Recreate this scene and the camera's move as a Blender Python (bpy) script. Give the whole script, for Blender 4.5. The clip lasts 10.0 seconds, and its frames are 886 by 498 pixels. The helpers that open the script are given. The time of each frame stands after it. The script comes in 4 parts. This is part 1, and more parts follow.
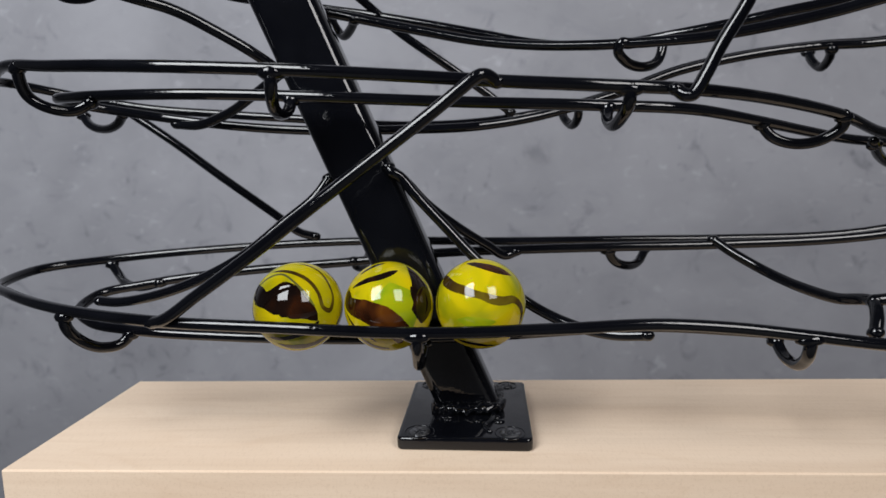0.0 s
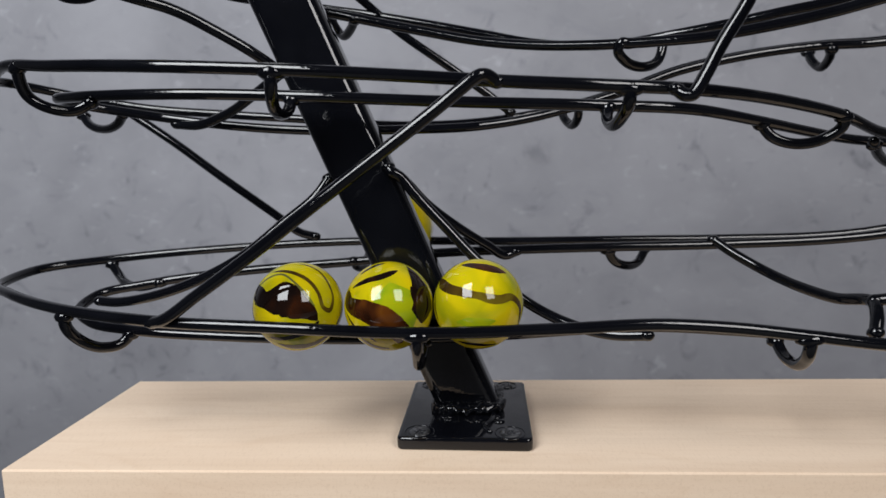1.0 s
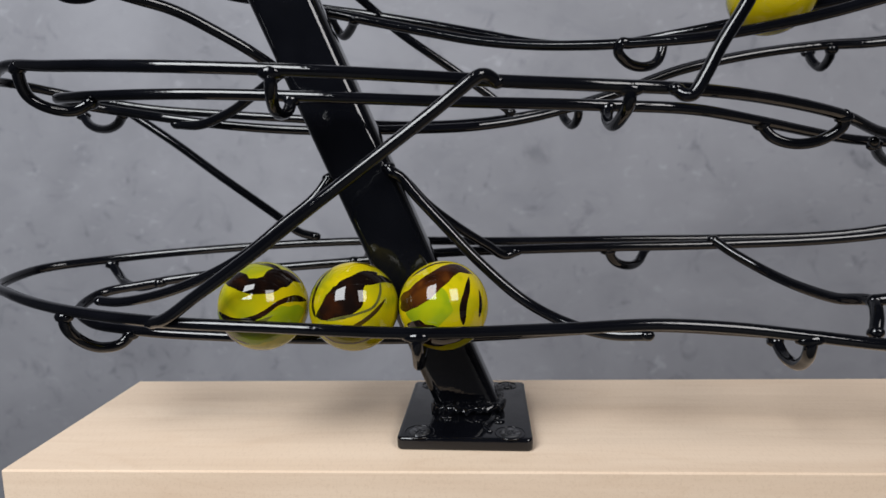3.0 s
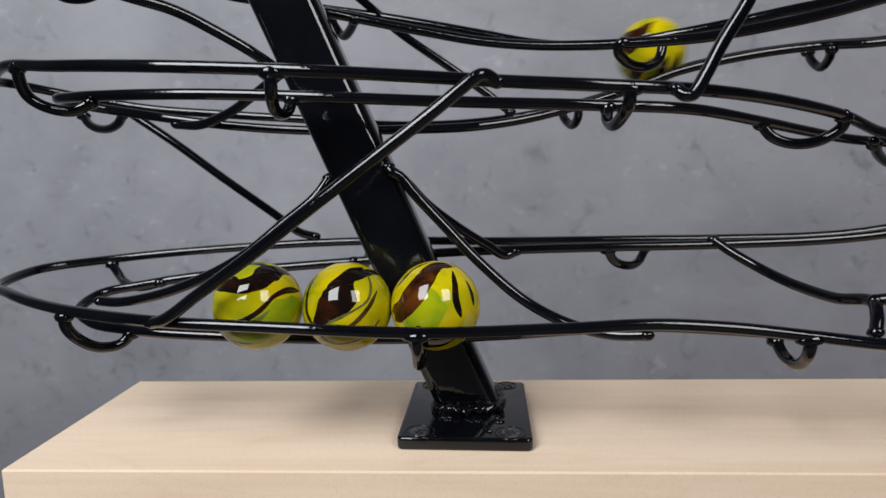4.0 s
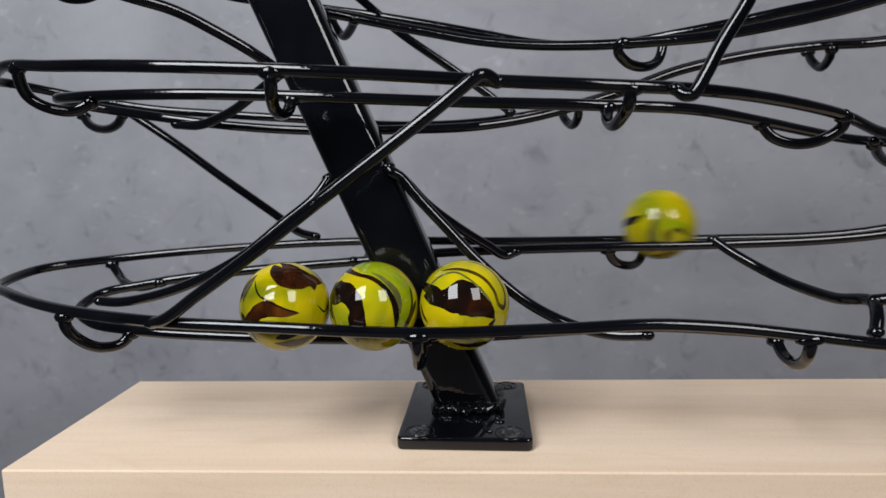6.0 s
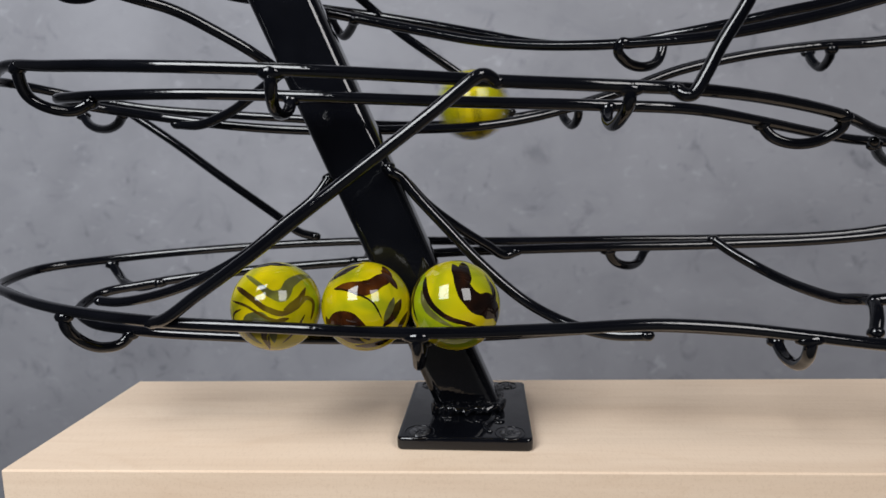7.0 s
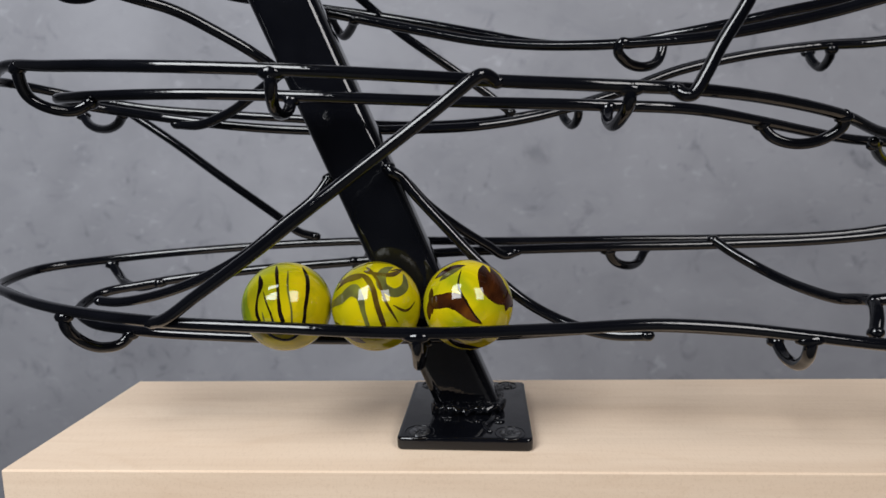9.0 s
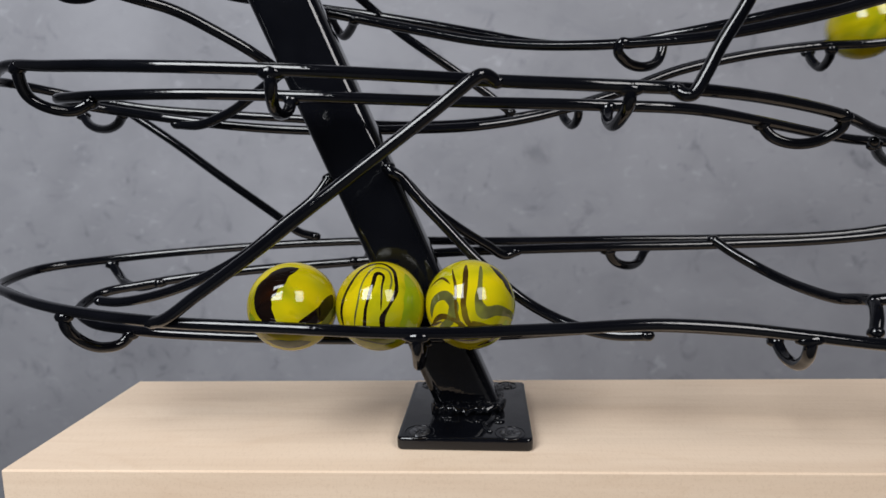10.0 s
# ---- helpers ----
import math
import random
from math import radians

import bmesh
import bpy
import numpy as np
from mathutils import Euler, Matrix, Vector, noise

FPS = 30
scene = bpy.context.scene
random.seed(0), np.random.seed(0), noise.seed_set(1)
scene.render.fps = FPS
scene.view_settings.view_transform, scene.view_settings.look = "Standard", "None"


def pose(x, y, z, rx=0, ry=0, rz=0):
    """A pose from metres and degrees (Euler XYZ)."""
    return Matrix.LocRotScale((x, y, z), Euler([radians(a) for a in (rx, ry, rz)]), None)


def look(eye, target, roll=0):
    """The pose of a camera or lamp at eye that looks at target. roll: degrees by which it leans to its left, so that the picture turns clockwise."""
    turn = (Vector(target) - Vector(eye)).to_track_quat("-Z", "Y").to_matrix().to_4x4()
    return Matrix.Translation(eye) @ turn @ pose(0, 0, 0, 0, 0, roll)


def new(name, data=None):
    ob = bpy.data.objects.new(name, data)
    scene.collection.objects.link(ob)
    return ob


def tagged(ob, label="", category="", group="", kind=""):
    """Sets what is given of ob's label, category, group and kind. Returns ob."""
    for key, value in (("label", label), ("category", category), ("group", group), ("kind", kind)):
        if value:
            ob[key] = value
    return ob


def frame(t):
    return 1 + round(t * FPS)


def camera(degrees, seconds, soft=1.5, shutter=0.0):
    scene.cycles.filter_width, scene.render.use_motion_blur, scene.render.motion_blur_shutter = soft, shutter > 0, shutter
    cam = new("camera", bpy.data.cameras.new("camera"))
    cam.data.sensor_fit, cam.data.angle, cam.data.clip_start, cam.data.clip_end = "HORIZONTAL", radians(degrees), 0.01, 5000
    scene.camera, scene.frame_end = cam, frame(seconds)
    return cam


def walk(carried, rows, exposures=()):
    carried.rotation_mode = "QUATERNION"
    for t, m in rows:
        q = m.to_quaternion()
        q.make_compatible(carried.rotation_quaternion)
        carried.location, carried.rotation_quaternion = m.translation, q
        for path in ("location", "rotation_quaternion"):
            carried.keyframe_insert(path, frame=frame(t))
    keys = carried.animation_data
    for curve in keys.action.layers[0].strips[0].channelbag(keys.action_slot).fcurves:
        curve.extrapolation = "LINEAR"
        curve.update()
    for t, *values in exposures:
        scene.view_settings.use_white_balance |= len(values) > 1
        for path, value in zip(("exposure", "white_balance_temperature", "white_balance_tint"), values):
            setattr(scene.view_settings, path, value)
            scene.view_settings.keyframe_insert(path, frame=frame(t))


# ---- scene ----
cam = camera(73.26, 10.0, soft=1.5, shutter=0.05)
VIEW = look((0.00256, -0.19126, 0.08290), (-0.04695, 0.79876, -0.04909), roll=-1.21)
walk(cam, [(0.0, VIEW), (10.0, VIEW)])
cam.data.dof.use_dof, cam.data.dof.focus_distance, cam.data.dof.aperture_fstop = True, 0.178, 16.0

# ---- light: two large soft panels above and beside the camera, and a dim room ----
world = bpy.data.worlds.new("room_light")
world.use_nodes = True
world.node_tree.nodes["Background"].inputs[0].default_value = (0.80, 0.88, 1.0, 1)
world.node_tree.nodes["Background"].inputs[1].default_value = 0.25
scene.world = world
scene.view_settings.exposure = 0.0


def soft_panel(name, eye, target, wide, high, watts, colour):
    lamp = bpy.data.lights.new(name, "AREA")
    lamp.shape, lamp.size, lamp.size_y, lamp.energy, lamp.color = "RECTANGLE", wide, high, watts, colour
    ob = new(name, lamp)
    ob.matrix_world = look(eye, target)
    return ob


soft_panel("softbox_light", (-0.39, -0.50, 0.62), (-0.42, 0.30, 0.08), 0.38, 0.54, 10.5, (0.94, 0.972, 1.0))
soft_panel("softbox_light", (0.69, -0.95, 0.88), (0.34, -0.14, -0.04), 0.50, 0.74, 12.4, (0.985, 0.968, 0.965))


# ---- materials ----
def material(name, rough=0.5, metal=0.0, spec=0.5):
    m = bpy.data.materials.new(name)
    m.use_nodes = True
    b = m.node_tree.nodes["Principled BSDF"]
    b.inputs["Roughness"].default_value = rough
    b.inputs["Metallic"].default_value = metal
    b.inputs["Specular IOR Level"].default_value = spec
    return m, m.node_tree, b


def node(tree, kind, **values):
    n = tree.nodes.new(kind)
    for key, value in values.items():
        n.inputs[key.replace("_", " ")].default_value = value
    return n


def ramp(tree, source, stops, interpolation="LINEAR"):
    r = tree.nodes.new("ShaderNodeValToRGB")
    r.color_ramp.interpolation = interpolation
    while len(r.color_ramp.elements) < len(stops):
        r.color_ramp.elements.new(0.5)
    for e, (at, colour) in zip(r.color_ramp.elements, stops):
        e.position = at
        e.color = (*colour, 1) if len(colour) == 3 else colour
    tree.links.new(source, r.inputs[0])
    return r.outputs[0]


def coords(tree, scale=(1, 1, 1), turn=(0, 0, 0)):
    c = tree.nodes.new("ShaderNodeTexCoord")
    m = tree.nodes.new("ShaderNodeMapping")
    m.inputs["Scale"].default_value = scale
    m.inputs["Rotation"].default_value = turn
    tree.links.new(c.outputs["Object"], m.inputs[0])
    return m.outputs[0]


def mix(tree, kind, fac, a, b):
    n = tree.nodes.new("ShaderNodeMix")
    n.data_type, n.blend_type = "RGBA", kind
    for socket, value in ((n.inputs[0], fac), (n.inputs[6], a), (n.inputs[7], b)):
        if isinstance(value, (int, float)):
            socket.default_value = value
        elif isinstance(value, tuple):
            socket.default_value = (*value, 1)
        else:
            tree.links.new(value, socket)
    return n.outputs[2]


def relief(tree, bsdf, height, strength, distance, socket="Normal"):
    b = tree.nodes.new("ShaderNodeBump")
    b.inputs["Strength"].default_value, b.inputs["Distance"].default_value = strength, distance
    tree.links.new(height, b.inputs["Height"])
    tree.links.new(b.outputs[0], bsdf.inputs[socket])


def black_lacquer():
    m, t, b = material("black_gloss_lacquer", 0.10, 0.0, 0.44)
    peel = node(t, "ShaderNodeTexNoise", Scale=420.0, Detail=2.0)
    t.links.new(coords(t), peel.inputs["Vector"])
    wear = node(t, "ShaderNodeTexNoise", Scale=60.0, Detail=4.0)
    t.links.new(coords(t), wear.inputs["Vector"])
    t.links.new(ramp(t, wear.outputs[0], [(0.35, (0.0022, 0.0024, 0.0036)), (0.75, (0.0040, 0.0044, 0.0062))]), b.inputs["Base Color"])
    t.links.new(ramp(t, wear.outputs[0], [(0.3, (0.035, 0.035, 0.035)), (0.8, (0.11, 0.11, 0.11))]), b.inputs["Roughness"])
    relief(t, b, peel.outputs[0], 0.12, 0.0004)
    return m


def bare_steel():
    m, t, b = material("screw_steel", 0.35, 0.7)
    n = node(t, "ShaderNodeTexNoise", Scale=900.0, Detail=3.0)
    t.links.new(coords(t), n.inputs["Vector"])
    t.links.new(ramp(t, n.outputs[0], [(0.40, (0.02, 0.02, 0.022)), (0.68, (0.20, 0.20, 0.21))]), b.inputs["Base Color"])
    return m


def pale_wood():
    m, t, b = material("pale_beech_wood", 0.42, 0.0, 0.4)
    fibre = node(t, "ShaderNodeTexNoise", Scale=1.0, Detail=5.0, Roughness=0.6)
    t.links.new(coords(t, (14, 420, 420)), fibre.inputs["Vector"])
    broad = node(t, "ShaderNodeTexNoise", Scale=1.0, Detail=3.0, Distortion=0.6)
    t.links.new(coords(t, (5, 42, 60)), broad.inputs["Vector"])
    fleck = node(t, "ShaderNodeTexNoise", Scale=1.0, Detail=2.0)
    t.links.new(coords(t, (800, 2000, 2000)), fleck.inputs["Vector"])
    base = ramp(t, broad.outputs[0], [(0.3, (0.67, 0.515, 0.384)), (0.55, (0.72, 0.570, 0.436)), (0.8, (0.75, 0.602, 0.466))])
    grain = ramp(t, fibre.outputs[0], [(0.32, (0.90, 0.87, 0.84)), (0.6, (1, 1, 1))])
    dots = ramp(t, fleck.outputs[0], [(0.30, (0.80, 0.74, 0.68)), (0.42, (1, 1, 1))])
    rings = node(t, "ShaderNodeTexNoise", Scale=1.0, Detail=1.0, Distortion=0.3)
    t.links.new(coords(t, (9, 70, 95)), rings.inputs["Vector"])
    year = ramp(t, rings.outputs[0], [(0.44, (1, 1, 1)), (0.475, (0.90, 0.85, 0.80)), (0.485, (1, 1, 1)), (0.56, (1, 1, 1)), (0.60, (0.92, 0.88, 0.84)), (0.61, (1, 1, 1))])
    base = mix(t, "MULTIPLY", 0.3, base, year)
    c = mix(t, "MULTIPLY", 0.4, base, grain)
    # saw marks: the shade of their relief put into the colour as darker strokes
    saw_shade = node(t, "ShaderNodeTexNoise", Scale=1.0, Detail=2.0)
    t.links.new(coords(t, (1500, 380, 1100), (0, 0, 0.5)), saw_shade.inputs["Vector"])
    c = mix(t, "MULTIPLY", 0.22, c, ramp(t, saw_shade.outputs[0], [(0.34, (0.80, 0.76, 0.72)), (0.46, (1, 1, 1))]))
    t.links.new(mix(t, "MULTIPLY", 0.25, c, dots), b.inputs["Base Color"])
    relief(t, b, fibre.outputs[0], 0.06, 0.0003)
    return m


def grey_plaster():
    m, t, b = material("grey_trowelled_plaster", 0.62, 0.0, 0.3)
    broad = node(t, "ShaderNodeTexNoise", Scale=7.0, Detail=4.0, Roughness=0.55, Distortion=0.4)
    t.links.new(coords(t), broad.inputs["Vector"])
    smear = node(t, "ShaderNodeTexNoise", Scale=15.0, Detail=6.0, Roughness=0.6, Distortion=1.2)
    t.links.new(coords(t, (1, 1, 1.5), (0, 0.5, 0)), smear.inputs["Vector"])
    spot = node(t, "ShaderNodeTexNoise", Scale=30.0, Detail=7.0, Roughness=0.70, Distortion=0.9)
    t.links.new(coords(t), spot.inputs["Vector"])
    patch = node(t, "ShaderNodeTexNoise", Scale=5.0, Detail=2.0)
    t.links.new(coords(t, (1, 1, 1), (0, 0.3, 0.4)), patch.inputs["Vector"])
    worn = ramp(t, patch.outputs[0], [(0.40, (0.25, 0.25, 0.25)), (0.56, (1, 1, 1))])
    fleck = node(t, "ShaderNodeTexNoise", Scale=40.0, Detail=5.0, Roughness=0.65, Distortion=1.4)
    t.links.new(coords(t, (1, 1, 1.6), (0, 0.25, 0.2)), fleck.inputs["Vector"])
    base = ramp(t, broad.outputs[0], [(0.3, (0.262, 0.263, 0.291)), (0.7, (0.342, 0.343, 0.376))])
    c = mix(t, "MULTIPLY", 0.6, base, ramp(t, smear.outputs[0], [(0.28, (0.82, 0.83, 0.85)), (0.45, (0.98, 0.98, 0.98)), (0.62, (1.02, 1.02, 1.02)), (0.75, (1.14, 1.14, 1.14))]))
    c = mix(t, "MULTIPLY", worn, c, ramp(t, spot.outputs[0], [(0.31, (0.60, 0.61, 0.63)), (0.43, (1, 1, 1))]))
    c = mix(t, "MULTIPLY", worn, c, ramp(t, fleck.outputs[0], [(0.60, (1, 1, 1)), (0.70, (1.32, 1.32, 1.32))]))
    t.links.new(c, b.inputs["Base Color"])
    relief(t, b, smear.outputs[0], 0.12, 0.002)
    return m


def marble_glass():
    """Opaque yellow glass with soft greener clouds."""
    m, t, b = material("yellow_green_glass", 0.03, 0.0, 0.42)
    info = t.nodes.new("ShaderNodeObjectInfo")
    shift = node(t, "ShaderNodeVectorMath")
    shift.operation = "MULTIPLY_ADD"
    shift.inputs[1].default_value = (0.37, 0.21, 0.29)
    t.links.new(info.outputs["Random"], shift.inputs[0])
    t.links.new(coords(t), shift.inputs[2])
    tone = node(t, "ShaderNodeTexNoise", Scale=48.0, Detail=1.0, Distortion=1.2)
    t.links.new(shift.outputs[0], tone.inputs["Vector"])
    line = node(t, "ShaderNodeTexNoise", Scale=60.0, Detail=2.0, Distortion=2.4)
    t.links.new(shift.outputs[0], line.inputs["Vector"])
    yellow = ramp(t, tone.outputs[0], [(0.30, (0.24, 0.25, 0.006)), (0.42, (0.37, 0.325, 0.004)), (0.55, (0.46, 0.372, 0.003)), (0.70, (0.52, 0.40, 0.004))])
    cloud = ramp(t, line.outputs[0], [(0.36, (0.74, 0.80, 0.7)), (0.48, (1, 1, 1))])
    t.links.new(mix(t, "MULTIPLY", 0.7, yellow, cloud), b.inputs["Base Color"])
    return m


def brown_glass(name, stops):
    """Dark brown swirl glass, nearly black in its core and redder where it thins."""
    m, t, b = material(name, 0.03, 0.0, 0.42)
    n = node(t, "ShaderNodeTexNoise", Scale=75.0, Detail=2.0, Distortion=1.2)
    t.links.new(coords(t), n.inputs["Vector"])
    t.links.new(ramp(t, n.outputs[0], stops), b.inputs["Base Color"])
    return m


def table_top():
    m, t, b = material("dark_table_laminate", 0.5, 0.0, 0.3)
    n = node(t, "ShaderNodeTexNoise", Scale=40.0, Detail=4.0)
    t.links.new(coords(t, (0.3, 3, 3)), n.inputs["Vector"])
    t.links.new(ramp(t, n.outputs[0], [(0.3, (0.045, 0.043, 0.042)), (0.7, (0.065, 0.062, 0.060))]), b.inputs["Base Color"])
    return m


def room_paint():
    m, t, b = material("room_paint", 0.8)
    n = node(t, "ShaderNodeTexNoise", Scale=3.0, Detail=3.0)
    t.links.new(coords(t), n.inputs["Vector"])
    t.links.new(ramp(t, n.outputs[0], [(0.3, (0.10, 0.10, 0.105)), (0.7, (0.13, 0.13, 0.135))]), b.inputs["Base Color"])
    return m


TABLE, LACQUER, STEEL, WOOD, PLASTER, GLASS, PAINT = table_top(), black_lacquer(), bare_steel(), pale_wood(), grey_plaster(), marble_glass(), room_paint()

DARK = brown_glass("dark_brown_swirl_glass", [(0.45, (0.006, 0.0035, 0.003)), (0.60, (0.012, 0.005, 0.003)), (0.72, (0.032, 0.009, 0.003)), (0.85, (0.07, 0.022, 0.004))])
AMBER = brown_glass("reddish_brown_swirl_glass", [(0.38, (0.012, 0.004, 0.002)), (0.52, (0.035, 0.010, 0.003)), (0.66, (0.085, 0.026, 0.004)), (0.80, (0.17, 0.07, 0.006))])
OLIVE = brown_glass("olive_brown_swirl_glass", [(0.35, (0.030, 0.016, 0.004)), (0.55, (0.070, 0.042, 0.006)), (0.72, (0.13, 0.10, 0.008))])
GREEN = brown_glass("leaf_green_swirl_glass", [(0.35, (0.17, 0.235, 0.006)), (0.55, (0.235, 0.285, 0.005)), (0.75, (0.32, 0.325, 0.004))])
SMOKE = brown_glass("smoky_olive_swirl_glass", [(0.35, (0.05, 0.048, 0.018)), (0.55, (0.10, 0.10, 0.024)), (0.75, (0.17, 0.18, 0.025))])

# ---- mesh helpers ----
def part(name, bm, mat, parent=None, label="", smooth=True):
    me = bpy.data.meshes.new(name)
    bm.to_mesh(me)
    bm.free()
    me.materials.append(mat)
    if smooth:
        for f in me.polygons:
            f.use_smooth = True
    ob = new(name, me)
    if parent:
        ob.parent = parent
    return tagged(ob, label)


def block(lo, hi, bevel=0.0, segments=2):
    bm = bmesh.new()
    bmesh.ops.create_cube(bm, size=1)
    lo, hi = Vector(lo), Vector(hi)
    for v in bm.verts:
        v.co = (lo + hi) / 2 + Vector(((hi - lo)[i] * v.co[i] for i in range(3)))
    if bevel:
        bmesh.ops.bevel(bm, geom=list(bm.edges), offset=bevel, segments=segments, affect="EDGES", profile=0.5)
    return bm


def glide(points, steps):
    """A smooth line through the points."""
    p = [Vector(a) for a in points]
    p = [2 * p[0] - p[1]] + p + [2 * p[-1] - p[-2]]
    line = []
    for a, b, c, d in zip(p, p[1:], p[2:], p[3:]):
        l1, l2, l3 = [max(1e-6, v.length) for v in (b - a, c - b, d - c)]
        m1 = ((b - a) / l1 * l2 + (c - b) / l2 * l1) / (l1 + l2) * l2
        m2 = ((c - b) / l2 * l3 + (d - c) / l3 * l2) / (l2 + l3) * l2
        for k in range(steps):
            t = k / steps
            line.append((2 * t**3 - 3 * t * t + 1) * b + (t**3 - 2 * t * t + t) * m1 + (3 * t * t - 2 * t**3) * c + (t**3 - t * t) * m2)
    return line + [p[-2]]


def tube(points, radius, steps=8, sides=12):
    """A bent round wire with rounded ends."""
    line = glide(points, steps)
    tangents = [(line[min(i + 1, len(line) - 1)] - line[max(i - 1, 0)]).normalized() for i in range(len(line))]
    rings = []
    for turn in (75, 45, 20):
        rings.append((line[0] - tangents[0] * radius * math.sin(radians(turn)), tangents[0], radius * math.cos(radians(turn))))
    rings += [(a, b, radius) for a, b in zip(line, tangents)]
    for turn in (20, 45, 75):
        rings.append((line[-1] + tangents[-1] * radius * math.sin(radians(turn)), tangents[-1], radius * math.cos(radians(turn))))
    bm = bmesh.new()
    side = tangents[0].orthogonal().normalized()
    last = None
    first = None
    for at, along, r in rings:
        side = (side - along * side.dot(along)).normalized()
        other = along.cross(side)
        ring = [bm.verts.new(at + r * (side * math.cos(2 * math.pi * k / sides) + other * math.sin(2 * math.pi * k / sides))) for k in range(sides)]
        if last:
            for k in range(sides):
                bm.faces.new((last[k], last[(k + 1) % sides], ring[(k + 1) % sides], ring[k]))
        else:
            first = ring
        last = ring
    bm.faces.new(first[::-1])
    bm.faces.new(last)
    return bm


def blob(bm, at, size, squash=(1, 1, 1), seed=0):
    made = bmesh.ops.create_icosphere(bm, subdivisions=2, radius=size)["verts"]
    for v in made:
        n = noise.noise(v.co / size * 0.9 + Vector((seed * 3.1, seed * 1.7, 0)))
        v.co = Vector(at) + Vector((v.co[i] * squash[i] * (1 + 0.25 * n) for i in range(3)))


# ---- the room ----
def room():
    wall = part("wall_north", block((-2.0, 0.50, -0.75), (2.0, 0.60, 1.75)), PLASTER, smooth=False)
    tagged(wall, "grey trowelled plaster wall with darker blotches", "wall", kind="structure")
    for name, lo, hi in (("wall_south", (-2.0, -2.1, -0.75), (2.0, -2.0, 1.75)), ("wall_west", (-2.1, -2.1, -0.75), (-2.0, 0.60, 1.75)), ("wall_east", (2.0, -2.1, -0.75), (2.1, 0.60, 1.75))):
        tagged(part(name, block(lo, hi), PAINT, smooth=False), "plain grey painted room wall", "wall", kind="structure")
    tagged(part("floor", block((-2.1, -2.1, -0.85), (2.1, 0.60, -0.75)), PAINT, smooth=False), "plain grey floor of the room", "floor", kind="structure")
    tagged(part("ceiling", block((-2.1, -2.1, 1.75), (2.1, 0.60, 1.85)), PAINT, smooth=False), "plain grey ceiling of the room", "ceiling", kind="structure")


room()


# ---- wooden base ----
def wooden_base():
    table = tagged(new("work_table"), "dark work table that carries the wooden board", "table")
    part("tabletop", block((-0.126, -0.75, -0.070), (0.90, 0.030, -0.040), 0.003), TABLE, table, smooth=False)
    for x in (-0.09, 0.86):
        for y in (-0.71, -0.01):
            part("leg", block((x - 0.025, y - 0.025, -0.75), (x + 0.025, y + 0.025, -0.070), 0.003), TABLE, table, smooth=False)
    board = part("wooden_board", block((-0.1338, -0.0362, -0.040), (0.3600, 0.0365, 0.0), 0.0005, 2), WOOD, smooth=False)
    tagged(board, "pale beech board with fine grain and eased edges", "board")


wooden_base()

# ---- marble run ----
RUN = tagged(new("marble_run"), "glossy black welded wire marble run on a leaning post", "marble run")
WIRE = 0.00168


def wire(name, points, label="", radius=WIRE):
    """A bent wire of the run; struts and ties end in small weld knots."""
    ob = part(name, tube(points, radius), LACQUER, RUN, label)
    if name != "rail":
        for k, (a, b) in enumerate(((points[0], points[1]), (points[-1], points[-2]))):
            bm = bmesh.new()
            if name == "cross_tie" and k == 0:
                spread = 2.1 if a[1] < -0.034 else 1.4
                blob(bm, Vector(a).lerp(Vector(b), 0.25), radius * 1.18, (spread, 1.05, 0.95), 7 * a[0] / 0.01)
            else:
                blob(bm, Vector(a).lerp(Vector(b), 0.04), radius * (1.2 if name == "cross_tie" else 1.06), (1.25, 1.1, 0.95), k + 7 * a[0] / 0.01)
            part("weld", bm, LACQUER, ob)
    return ob


def post():
    """A square steel tube that leans to the side, welded onto a screwed plate."""
    lean = -0.4235
    # the post runs on unseen above, lengthened so that it also shades the wall
    low, high = 0.0035, 0.46
    bm = bmesh.new()
    bmesh.ops.create_cube(bm, size=1)
    half = 0.0107
    for v in bm.verts:
        z = high if v.co.z > 0 else low
        v.co = Vector((-0.0003 + lean * (z - 0.007) + (half if v.co.x > 0 else -half), 0.010 if v.co.y > 0 else -0.005, z))
    upright = [e for e in bm.edges if abs((e.verts[0].co - e.verts[1].co).z) > 0.1]
    bmesh.ops.bevel(bm, geom=upright, offset=0.0037, segments=6, affect="EDGES", profile=0.5)
    ob = part("post", bm, LACQUER, RUN, "leaning square black steel tube")
    mod = ob.modifiers.new("edges", "EDGE_SPLIT")
    mod.split_angle = radians(40)


